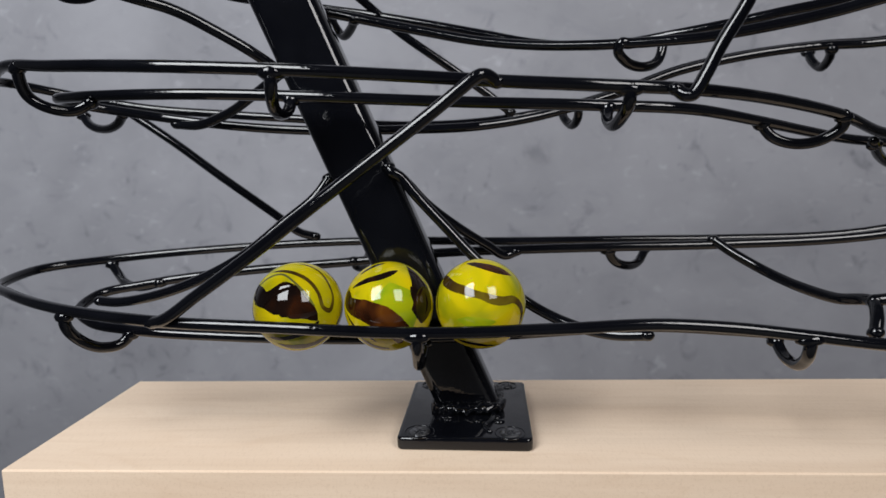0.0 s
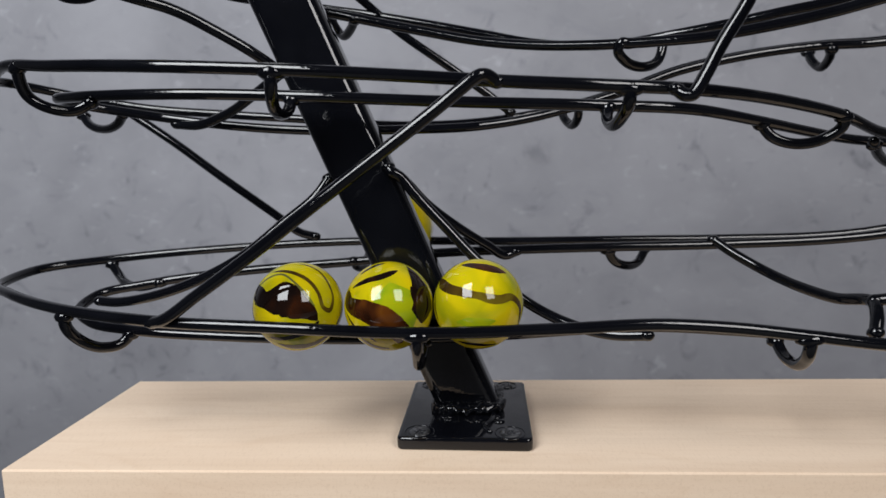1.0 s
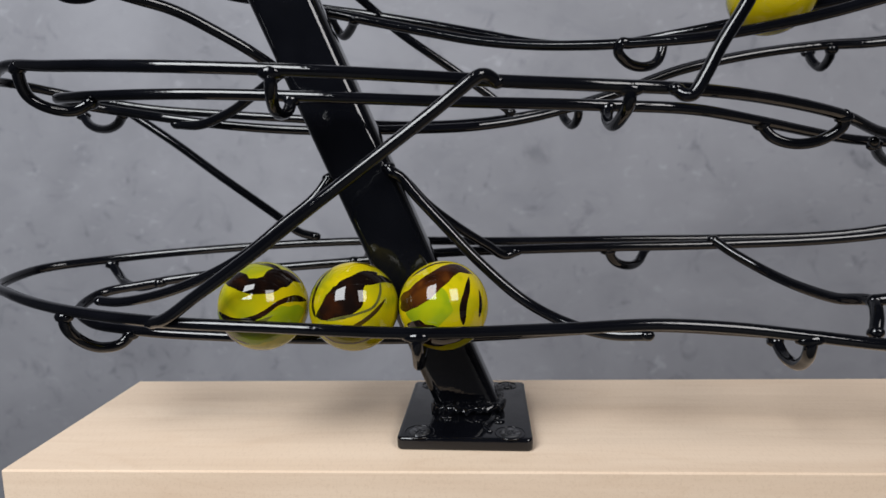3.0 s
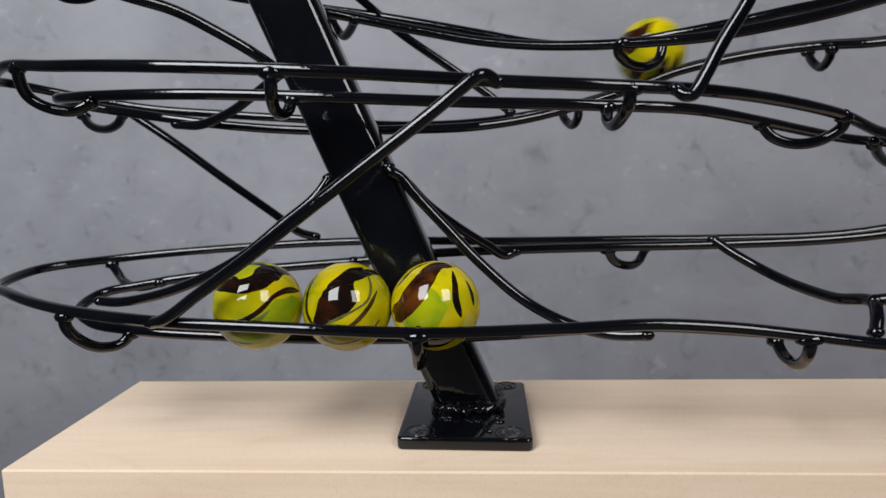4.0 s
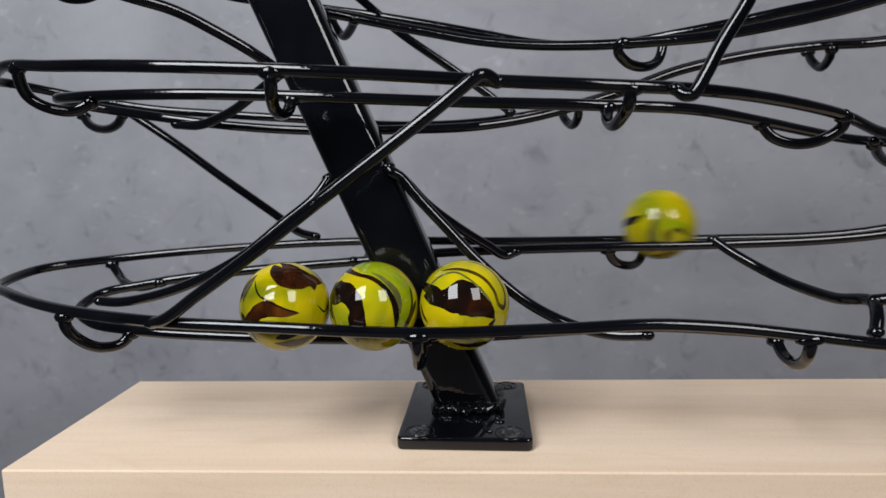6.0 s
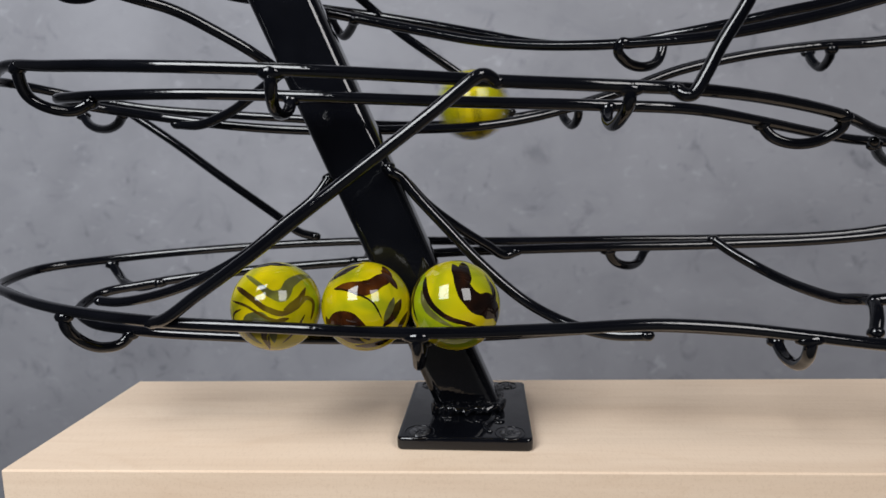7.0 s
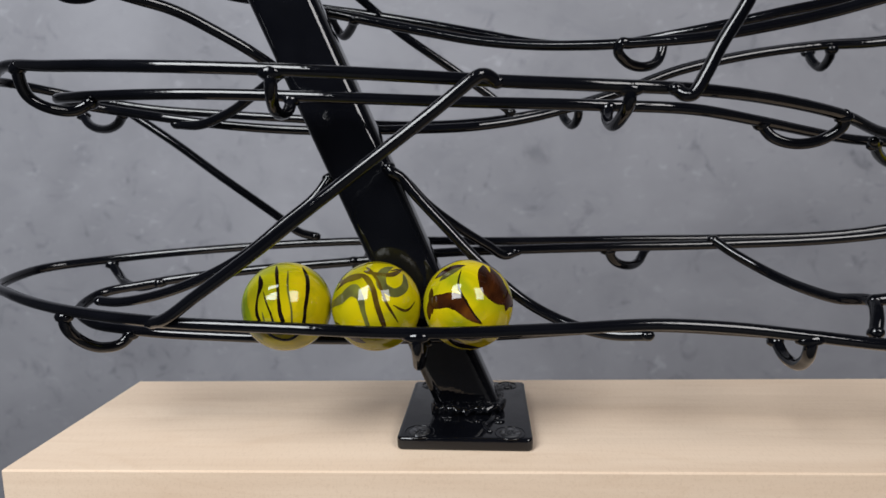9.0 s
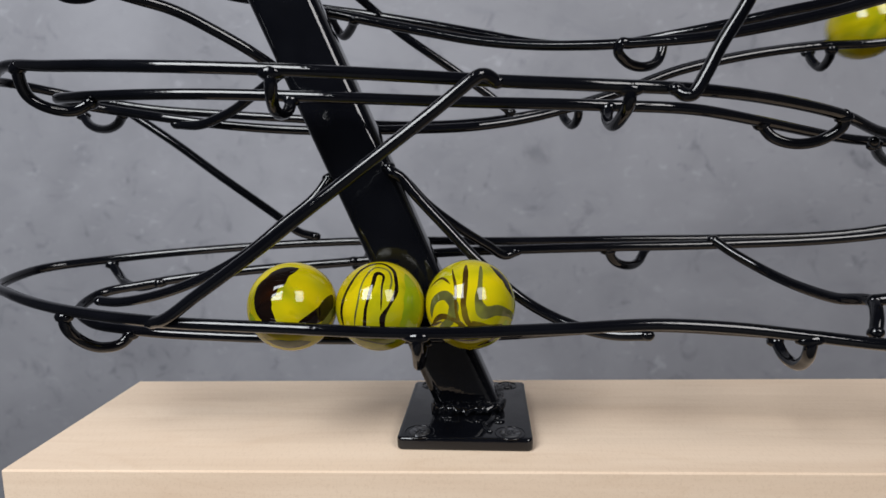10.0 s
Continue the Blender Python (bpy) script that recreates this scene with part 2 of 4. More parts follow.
def base_plate():
    bm = block((-0.0203, -0.0240, 0.0), (0.0203, 0.0240, 0.004))
    corners = [e for e in bm.edges if abs(e.verts[0].co.z - e.verts[1].co.z) > 0.003]
    bmesh.ops.bevel(bm, geom=corners, offset=0.0019, segments=5, affect="EDGES", profile=0.5)
    rims = [e for e in bm.edges if abs(e.verts[0].co.z - e.verts[1].co.z) < 1e-6 and abs(e.calc_face_angle(0)) > 1.2]
    bmesh.ops.bevel(bm, geom=rims, offset=0.0008, segments=3, affect="EDGES", profile=0.5)
    plate = part("base_plate", bm, LACQUER, RUN, "thick black square plate with four countersunk screws")
    plate.modifiers.new("edges", "EDGE_SPLIT").split_angle = radians(35)
    plate.matrix_basis = pose(0, 0, 0, 0, 0, -1.67)
    for x in (-0.0137, 0.0137):
        for y in (-0.0198, 0.0200):
            size = 0.0045 if y < 0 else 0.0036
            ring = [(x + size * math.cos(k * math.pi / 12), y + size * math.sin(k * math.pi / 12), 0.00396) for k in range(25)]
            screw = part("screw", tube(ring, 0.00020, 2, 8), LACQUER, plate, "countersunk screw in a lacquered sink")
            cone = bmesh.new()
            bmesh.ops.create_cone(cone, cap_ends=True, segments=32, radius1=size * 0.74, radius2=size * 0.64, depth=0.0002)
            bmesh.ops.translate(cone, verts=cone.verts, vec=(x, y, 0.00408))
            part("head", cone, STEEL, screw, "grey steel screw head")
            # shade of the cross recess, put in as four flat black lumps
            for k in range(4):
                a = math.pi / 4 + k * math.pi / 2 + x * 30
                slot = bmesh.new()
                blob(slot, (x + 0.0011 * math.cos(a), y + 0.0011 * math.sin(a), 0.00416), 0.0008, (1, 1, 0.15), k)
                part("recess_shade", slot, LACQUER, screw)


def weld_bead():
    """One lumpy bead round the foot of the post, and drips of lacquered spatter before it."""
    ring = [(-0.0094, 0.0108, 0.0045), (-0.0101, 0.003, 0.0047), (-0.0097, -0.0045, 0.0049), (-0.0054, -0.0062, 0.0051), (0.0, -0.0064, 0.0049), (0.0054, -0.0062, 0.0052), (0.0101, -0.0045, 0.0049), (0.0108, 0.003, 0.0047), (0.0105, 0.0108, 0.0045)]
    bm = tube([(x, y, z + 0.0006) for x, y, z in ring], 0.0016, 14, 14)
    for v in bm.verts:
        n = noise.noise(v.co * 420) * 0.0013 + noise.noise(v.co * 950) * 0.0005
        v.co += Vector((n * 0.6, n, n))
    part("weld_bead", bm, LACQUER, RUN, "lumpy black lacquered weld bead")
    rng = random.Random(4)
    for k in range(9):
        bm = bmesh.new()
        blob(bm, (rng.uniform(-0.011, 0.012), -0.0085 - rng.uniform(0, 0.0045), 0.0041), rng.uniform(0.0007, 0.0014), (1.3, 1, 0.5), 50 + k)
        part("weld_spatter", bm, LACQUER, RUN)
    drip = tube([(0.0085, -0.007, 0.0043), (0.0075, -0.012, 0.0041), (0.0055, -0.0155, 0.0041), (0.0070, -0.0195, 0.0040)], 0.0009, 6, 10)
    part("weld_spatter", drip, LACQUER, RUN, "run of black lacquer")


post()
base_plate()
weld_bead()

wire("rail", [(0.1960, 0.0260, 0.0660), (0.1920, 0.0400, 0.0650), (0.1603, 0.0430, 0.0572), (0.0954, 0.0430, 0.0542), (0.0695, 0.0430, 0.0543), (0.0168, 0.0430, 0.0544), (-0.0416, 0.0430, 0.0553), (-0.0969, 0.0430, 0.0532), (-0.1412, 0.0380, 0.0502), (-0.1623, 0.0240, 0.0485), (-0.1618, 0.0050, 0.0465), (-0.1464, -0.0100, 0.0463), (-0.1308, -0.0200, 0.0454), (-0.1178, -0.0260, 0.0446), (-0.0864, -0.0340, 0.0429), (-0.0524, -0.0360, 0.0414), (-0.0124, -0.0360, 0.0395), (0.0268, -0.0360, 0.0404), (0.0533, -0.0360, 0.0413), (0.0708, -0.0360, 0.0402), (0.0910, -0.0360, 0.0378), (0.1094, -0.0360, 0.0355), (0.1500, -0.0330, 0.0340)])
wire("rail", [(0.1760, 0.0210, 0.0630), (0.1457, 0.0210, 0.0577), (0.0867, 0.0210, 0.0548), (0.0553, 0.0210, 0.0545), (0.0195, 0.0210, 0.0540), (-0.0089, 0.0210, 0.0532), (-0.0377, 0.0210, 0.0507), (-0.0835, 0.0200, 0.0475), (-0.1156, 0.0160, 0.0440), (-0.1300, 0.0090, 0.0415), (-0.1306, 0.0000, 0.0387), (-0.1226, -0.0070, 0.0360), (-0.1065, -0.0120, 0.0346), (-0.0746, -0.0140, 0.0328), (-0.0215, -0.0140, 0.0316), (0.0132, -0.0140, 0.0327), (0.0336, -0.0140, 0.0340), (0.0555, -0.0140, 0.0348), (0.0804, -0.0140, 0.0334), (0.1024, -0.0160, 0.0318), (0.1218, -0.0180, 0.0297), (0.1600, -0.0150, 0.0270)])
wire("rail", [(0.2180, 0.0600, 0.1410), (0.1740, 0.0720, 0.1323), (0.1469, 0.0710, 0.1309), (0.1115, 0.0680, 0.1267), (0.0881, 0.0660, 0.1218), (0.0644, 0.0620, 0.1135), (0.0407, 0.0570, 0.1069), (0.0064, 0.0510, 0.1014), (-0.0271, 0.0470, 0.1006), (-0.0619, 0.0470, 0.1037), (-0.0948, 0.0470, 0.1065), (-0.1281, 0.0450, 0.1098), (-0.1559, 0.0360, 0.1153), (-0.1668, 0.0220, 0.1175), (-0.1580, 0.0060, 0.1120), (-0.1393, -0.0120, 0.1161), (-0.1128, -0.0270, 0.1135), (-0.0859, -0.0350, 0.1114), (-0.0494, -0.0370, 0.1092), (-0.0177, -0.0370, 0.1069), (0.0079, -0.0370, 0.1048), (0.0388, -0.0370, 0.1027), (0.0582, -0.0330, 0.1019), (0.0871, -0.0200, 0.0998), (0.1110, -0.0080, 0.0964), (0.1345, 0.0080, 0.0915), (0.1800, 0.0240, 0.0930)])
wire("rail", [(0.2000, 0.0380, 0.1360), (0.1598, 0.0500, 0.1273), (0.1348, 0.0490, 0.1263), (0.1023, 0.0460, 0.1223), (0.0808, 0.0440, 0.1177), (0.0590, 0.0400, 0.1101), (0.0373, 0.0350, 0.1039), (0.0225, 0.0310, 0.1005), (0.0060, 0.0260, 0.0981), (-0.0244, 0.0250, 0.0974), (-0.0572, 0.0250, 0.0980), (-0.0861, 0.0250, 0.1005), (-0.1156, 0.0220, 0.1048), (-0.1310, 0.0140, 0.1075), (-0.1324, 0.0030, 0.1083), (-0.1213, -0.0060, 0.1078), (-0.1050, -0.0120, 0.1072), (-0.0826, -0.0150, 0.1066), (-0.0420, -0.0160, 0.1046), (-0.0027, -0.0160, 0.1022), (0.0390, -0.0160, 0.1001), (0.0673, -0.0120, 0.0986), (0.0896, -0.0020, 0.0957), (0.1114, 0.0100, 0.0927), (0.1294, 0.0190, 0.0904), (0.1466, 0.0260, 0.0891), (0.1660, 0.0340, 0.0880)])
wire("rail", [(0.2500, -0.0100, 0.2280), (0.1000, -0.0110, 0.2150), (-0.1000, -0.0110, 0.1950), (-0.1450, 0.0020, 0.1860), (-0.1580, 0.0250, 0.1780), (-0.1400, 0.0510, 0.1690), (-0.1100, 0.0560, 0.1620), (-0.0867, 0.0520, 0.1543), (-0.0538, 0.0500, 0.1462), (-0.0391, 0.0480, 0.1434), (-0.0148, 0.0450, 0.1383), (0.0066, 0.0420, 0.1333), (0.0273, 0.0380, 0.1283), (0.0547, 0.0320, 0.1259), (0.0738, 0.0240, 0.1273), (0.0893, 0.0180, 0.1289), (0.1036, 0.0120, 0.1307), (0.1129, 0.0090, 0.1318), (0.1312, 0.0000, 0.1340)])
wire("rail", [(0.2500, 0.0110, 0.2280), (0.1000, 0.0110, 0.2150), (-0.1000, 0.0110, 0.1950), (-0.1240, 0.0160, 0.1860), (-0.1330, 0.0250, 0.1780), (-0.1220, 0.0340, 0.1690), (-0.1080, 0.0340, 0.1580), (-0.0890, 0.0300, 0.1482), (-0.0642, 0.0290, 0.1428), (-0.0437, 0.0280, 0.1382), (-0.0135, 0.0260, 0.1312), (0.0063, 0.0230, 0.1267), (0.0253, 0.0190, 0.1239), (0.0432, 0.0140, 0.1225), (0.0615, 0.0080, 0.1218), (0.0754, 0.0030, 0.1217), (0.0906, -0.0020, 0.1231), (0.1050, -0.0070, 0.1251), (0.1232, -0.0120, 0.1291)])
wire("rail", [(-0.1352, 0.0100, 0.1441), (-0.1308, 0.0090, 0.1419), (-0.1251, 0.0090, 0.1414), (-0.1186, 0.0080, 0.1426)])
wire("strut", [(0.0094, -0.0370, 0.1043), (0.0082, -0.0380, 0.1051), (0.0068, -0.0390, 0.1058), (0.0051, -0.0400, 0.1058), (0.0031, -0.0404, 0.1047), (0.0006, -0.0407, 0.1028), (-0.0076, -0.0410, 0.0965), (-0.0177, -0.0410, 0.0891), (-0.0370, -0.0410, 0.0751), (-0.0558, -0.0400, 0.0614), (-0.0711, -0.0380, 0.0511), (-0.0829, -0.0360, 0.0435), (-0.0868, -0.0340, 0.0424)], label="bent black wire strut between the two tracks")
wire("strut", [(-0.0431, 0.0000, 0.0811), (-0.0461, -0.0020, 0.0765), (-0.0580, -0.0040, 0.0667), (-0.0708, -0.0060, 0.0568), (-0.0861, -0.0060, 0.0491), (-0.1046, -0.0040, 0.0432), (-0.1165, -0.0020, 0.0414), (-0.1234, 0.0000, 0.0414)])
wire("strut", [(-0.0236, -0.0040, 0.0841), (-0.0223, -0.0050, 0.0826), (-0.0197, -0.0050, 0.0810), (-0.0155, -0.0060, 0.0760), (-0.0063, -0.0070, 0.0659), (0.0049, -0.0080, 0.0539), (0.0203, -0.0110, 0.0411), (0.0332, -0.0160, 0.0356), (0.0424, -0.0200, 0.0342), (0.0522, -0.0240, 0.0350)])
wire("strut", [(-0.0228, 0.0000, 0.0826), (-0.0198, 0.0020, 0.0802), (-0.0126, 0.0060, 0.0720), (-0.0011, 0.0120, 0.0624), (0.0077, 0.0170, 0.0563), (0.0147, 0.0200, 0.0522), (0.0182, 0.0210, 0.0534)])
wire("strut", [(-0.1334, 0.0440, 0.1085), (-0.1154, 0.0440, 0.0959), (-0.0978, 0.0440, 0.0824), (-0.0731, 0.0430, 0.0644), (-0.0665, 0.0430, 0.0593), (-0.0597, 0.0430, 0.0574)])
wire("strut", [(-0.1045, 0.0250, 0.1012), (-0.0952, 0.0220, 0.1005), (-0.0830, 0.0180, 0.1036), (-0.0696, 0.0100, 0.1091), (-0.0578, 0.0040, 0.1151)])
wire("strut", [(-0.0994, -0.0220, 0.1348), (-0.0922, -0.0180, 0.1330), (-0.0845, -0.0140, 0.1310), (-0.0728, -0.0090, 0.1251), (-0.0602, -0.0020, 0.1170), (-0.0572, 0.0020, 0.1144)])
wire("strut", [(0.0718, -0.0380, 0.1263), (0.0697, -0.0380, 0.1218), (0.0634, -0.0380, 0.1110), (0.0600, -0.0380, 0.1042), (0.0583, -0.0380, 0.1012), (0.0573, -0.0380, 0.1000), (0.0560, -0.0375, 0.0999), (0.0538, -0.0360, 0.1017)])
wire("strut", [(-0.0440, 0.0470, 0.1526), (-0.0387, 0.0470, 0.1483), (-0.0259, 0.0470, 0.1370), (-0.0044, 0.0470, 0.1216), (0.0087, 0.0480, 0.1122), (0.0185, 0.0480, 0.1044)])
wire("strut", [(0.0870, 0.0210, 0.0566), (0.0894, 0.0180, 0.0544), (0.0984, 0.0080, 0.0478), (0.1044, -0.0050, 0.0443), (0.1087, -0.0150, 0.0432), (0.1126, -0.0250, 0.0442), (0.1106, -0.0300, 0.0415), (0.1086, -0.0330, 0.0377)])
wire("strut", [(0.1126, -0.0250, 0.0447), (0.1193, -0.0250, 0.0453)])
wire("cross_tie", [(-0.1176, -0.0260, 0.0433), (-0.1172, -0.0260, 0.0395), (-0.1161, -0.0230, 0.0349), (-0.1123, -0.0180, 0.0307), (-0.1084, -0.0140, 0.0307), (-0.1062, -0.0120, 0.0331)])
wire("cross_tie", [(-0.0128, -0.0360, 0.0392), (-0.0127, -0.0366, 0.0365), (-0.0128, -0.0330, 0.0316), (-0.0133, -0.0260, 0.0273), (-0.0133, -0.0180, 0.0271), (-0.0127, -0.0150, 0.0307)])
wire("cross_tie", [(0.0906, -0.0360, 0.0376), (0.0901, -0.0364, 0.0349), (0.0915, -0.0320, 0.0300), (0.0923, -0.0260, 0.0269), (0.0922, -0.0200, 0.0274), (0.0920, -0.0150, 0.0307)])
wire("cross_tie", [(0.0506, 0.0210, 0.0539), (0.0523, 0.0230, 0.0504), (0.0594, 0.0300, 0.0463), (0.0661, 0.0380, 0.0466), (0.0700, 0.0430, 0.0507)])
wire("cross_tie", [(-0.1424, 0.0380, 0.0495), (-0.1369, 0.0340, 0.0448), (-0.1290, 0.0260, 0.0424), (-0.1201, 0.0200, 0.0422), (-0.1108, 0.0170, 0.0444)])
wire("cross_tie", [(-0.0375, 0.0430, 0.0550), (-0.0379, 0.0360, 0.0499), (-0.0389, 0.0290, 0.0471), (-0.0403, 0.0240, 0.0484), (-0.0404, 0.0210, 0.0507)])
wire("cross_tie", [(-0.1278, -0.0200, 0.1152), (-0.1283, -0.0190, 0.1116), (-0.1278, -0.0170, 0.1070), (-0.1225, -0.0140, 0.1033), (-0.1175, -0.0110, 0.1031), (-0.1138, -0.0090, 0.1056)])
wire("cross_tie", [(-0.0481, -0.0370, 0.1090), (-0.0482, -0.0374, 0.1056), (-0.0496, -0.0320, 0.1005), (-0.0501, -0.0240, 0.0991), (-0.0496, -0.0180, 0.1013), (-0.0494, -0.0160, 0.1038)])
wire("cross_tie", [(0.0425, -0.0366, 0.1025), (0.0424, -0.0366, 0.0994), (0.0418, -0.0310, 0.0954), (0.0410, -0.0240, 0.0939), (0.0409, -0.0180, 0.0968), (0.0416, -0.0160, 0.0992)])
wire("cross_tie", [(0.1117, -0.0080, 0.0964), (0.1121, -0.0070, 0.0934), (0.1083, -0.0050, 0.0898), (0.1012, -0.0030, 0.0884), (0.0946, -0.0010, 0.0909), (0.0918, 0.0000, 0.0947)])
wire("cross_tie", [(-0.1520, 0.0440, 0.1083), (-0.1468, 0.0400, 0.1035), (-0.1371, 0.0340, 0.1009), (-0.1272, 0.0270, 0.1025), (-0.1229, 0.0230, 0.1051)])
wire("cross_tie", [(0.0389, 0.0570, 0.1065), (0.0398, 0.0510, 0.1015), (0.0417, 0.0460, 0.0989), (0.0428, 0.0400, 0.1010), (0.0425, 0.0360, 0.1047)])
wire("cross_tie", [(0.1420, 0.0710, 0.1290), (0.1413, 0.0650, 0.1230), (0.1418, 0.0600, 0.1200), (0.1413, 0.0540, 0.1220), (0.1394, 0.0490, 0.1249)])
wire("cross_tie", [(0.0545, 0.0110, 0.1219), (0.0513, 0.0104, 0.1221), (0.0506, 0.0110, 0.1203), (0.0532, 0.0140, 0.1175), (0.0609, 0.0190, 0.1158), (0.0674, 0.0240, 0.1189), (0.0699, 0.0260, 0.1267)])
wire("cross_tie", [(-0.0516, 0.0500, 0.1449), (-0.0492, 0.0450, 0.1388), (-0.0448, 0.0400, 0.1336), (-0.0404, 0.0330, 0.1348), (-0.0381, 0.0280, 0.1365)])
wire("cross_tie", [(0.1321, 0.0100, 0.0891), (0.1406, 0.0200, 0.0847), (0.1522, 0.0300, 0.0817), (0.1627, 0.0400, 0.0857)])

# ---- marbles and their course round the track ----
RADIUS = 0.0130
TOP_RUN = [(-0.1000, 0.0450, 0.1655), (-0.0545, 0.0410, 0.1533), (-0.0245, 0.0380, 0.1444), (0.0066, 0.0340, 0.1369), (0.0361, 0.0280, 0.1322), (0.0560, 0.0220, 0.1318), (0.0783, 0.0140, 0.1334), (0.1016, 0.0060, 0.1362), (0.1230, -0.0040, 0.1385), (0.1900, -0.0080, 0.1500), (0.2220, 0.0250, 0.1460)]
REAR_RUN = [(0.2120, 0.0600, 0.1434), (0.1576, 0.0600, 0.1357), (0.1179, 0.0580, 0.1322), (0.0732, 0.0530, 0.1266), (0.0479, 0.0480, 0.1187), (0.0235, 0.0420, 0.1110), (0.0033, 0.0390, 0.1068), (-0.0425, 0.0360, 0.1068), (-0.0876, 0.0360, 0.1118), (-0.1303, 0.0310, 0.1174), (-0.1454, 0.0220, 0.1194)]
FRONT_RUN = [(-0.1519, 0.0160, 0.1227), (-0.1437, 0.0100, 0.1229), (-0.1267, -0.0010, 0.1214), (-0.0969, -0.0150, 0.1186), (-0.0642, -0.0250, 0.1162), (0.0008, -0.0250, 0.1115), (0.0440, -0.0240, 0.1099), (0.0565, -0.0210, 0.1090), (0.0790, -0.0100, 0.1075), (0.1100, 0.0120, 0.1047), (0.1436, 0.0260, 0.0969), (0.2000, 0.0380, 0.0950), (0.2320, 0.0430, 0.0840)]
LREAR_RUN = [(0.1880, 0.0350, 0.0699), (0.1669, 0.0330, 0.0685), (0.1502, 0.0330, 0.0670), (0.0988, 0.0320, 0.0635), (0.0825, 0.0320, 0.0617), (0.0388, 0.0320, 0.0616), (0.0014, 0.0320, 0.0618), (-0.0566, 0.0320, 0.0606), (-0.1022, 0.0300, 0.0565), (-0.1265, 0.0220, 0.0543)]
LOOP_RUN = [(-0.1355, 0.0080, 0.0548), (-0.1335, -0.0030, 0.0523), (-0.1244, -0.0120, 0.0492), (-0.1076, -0.0200, 0.0474), (-0.0904, -0.0230, 0.0464)]
LFRONT_RUN = [(-0.0764, -0.0218, 0.0450), (-0.0491, -0.0218, 0.0439), (-0.0220, -0.0218, 0.0438), (0.0045, -0.0218, 0.0442), (0.0263, -0.0218, 0.0471), (0.0525, -0.0218, 0.0487), (0.0784, -0.0218, 0.0475), (0.1063, -0.0218, 0.0424), (0.1296, -0.0218, 0.0391), (0.1900, -0.0240, 0.0380)]
LIFT_RUN = [(0.2350, -0.0100, 0.0380), (0.2400, 0.0000, 0.0600), (0.2400, 0.0000, 0.2000), (0.2250, 0.0020, 0.2360), (0.1000, 0.0000, 0.2240), (-0.1000, 0.0000, 0.2040), (-0.1350, 0.0100, 0.1950), (-0.1460, 0.0250, 0.1870), (-0.1320, 0.0420, 0.1780)]
COURSE = TOP_RUN + REAR_RUN + FRONT_RUN + LREAR_RUN + LOOP_RUN + LFRONT_RUN + LIFT_RUN
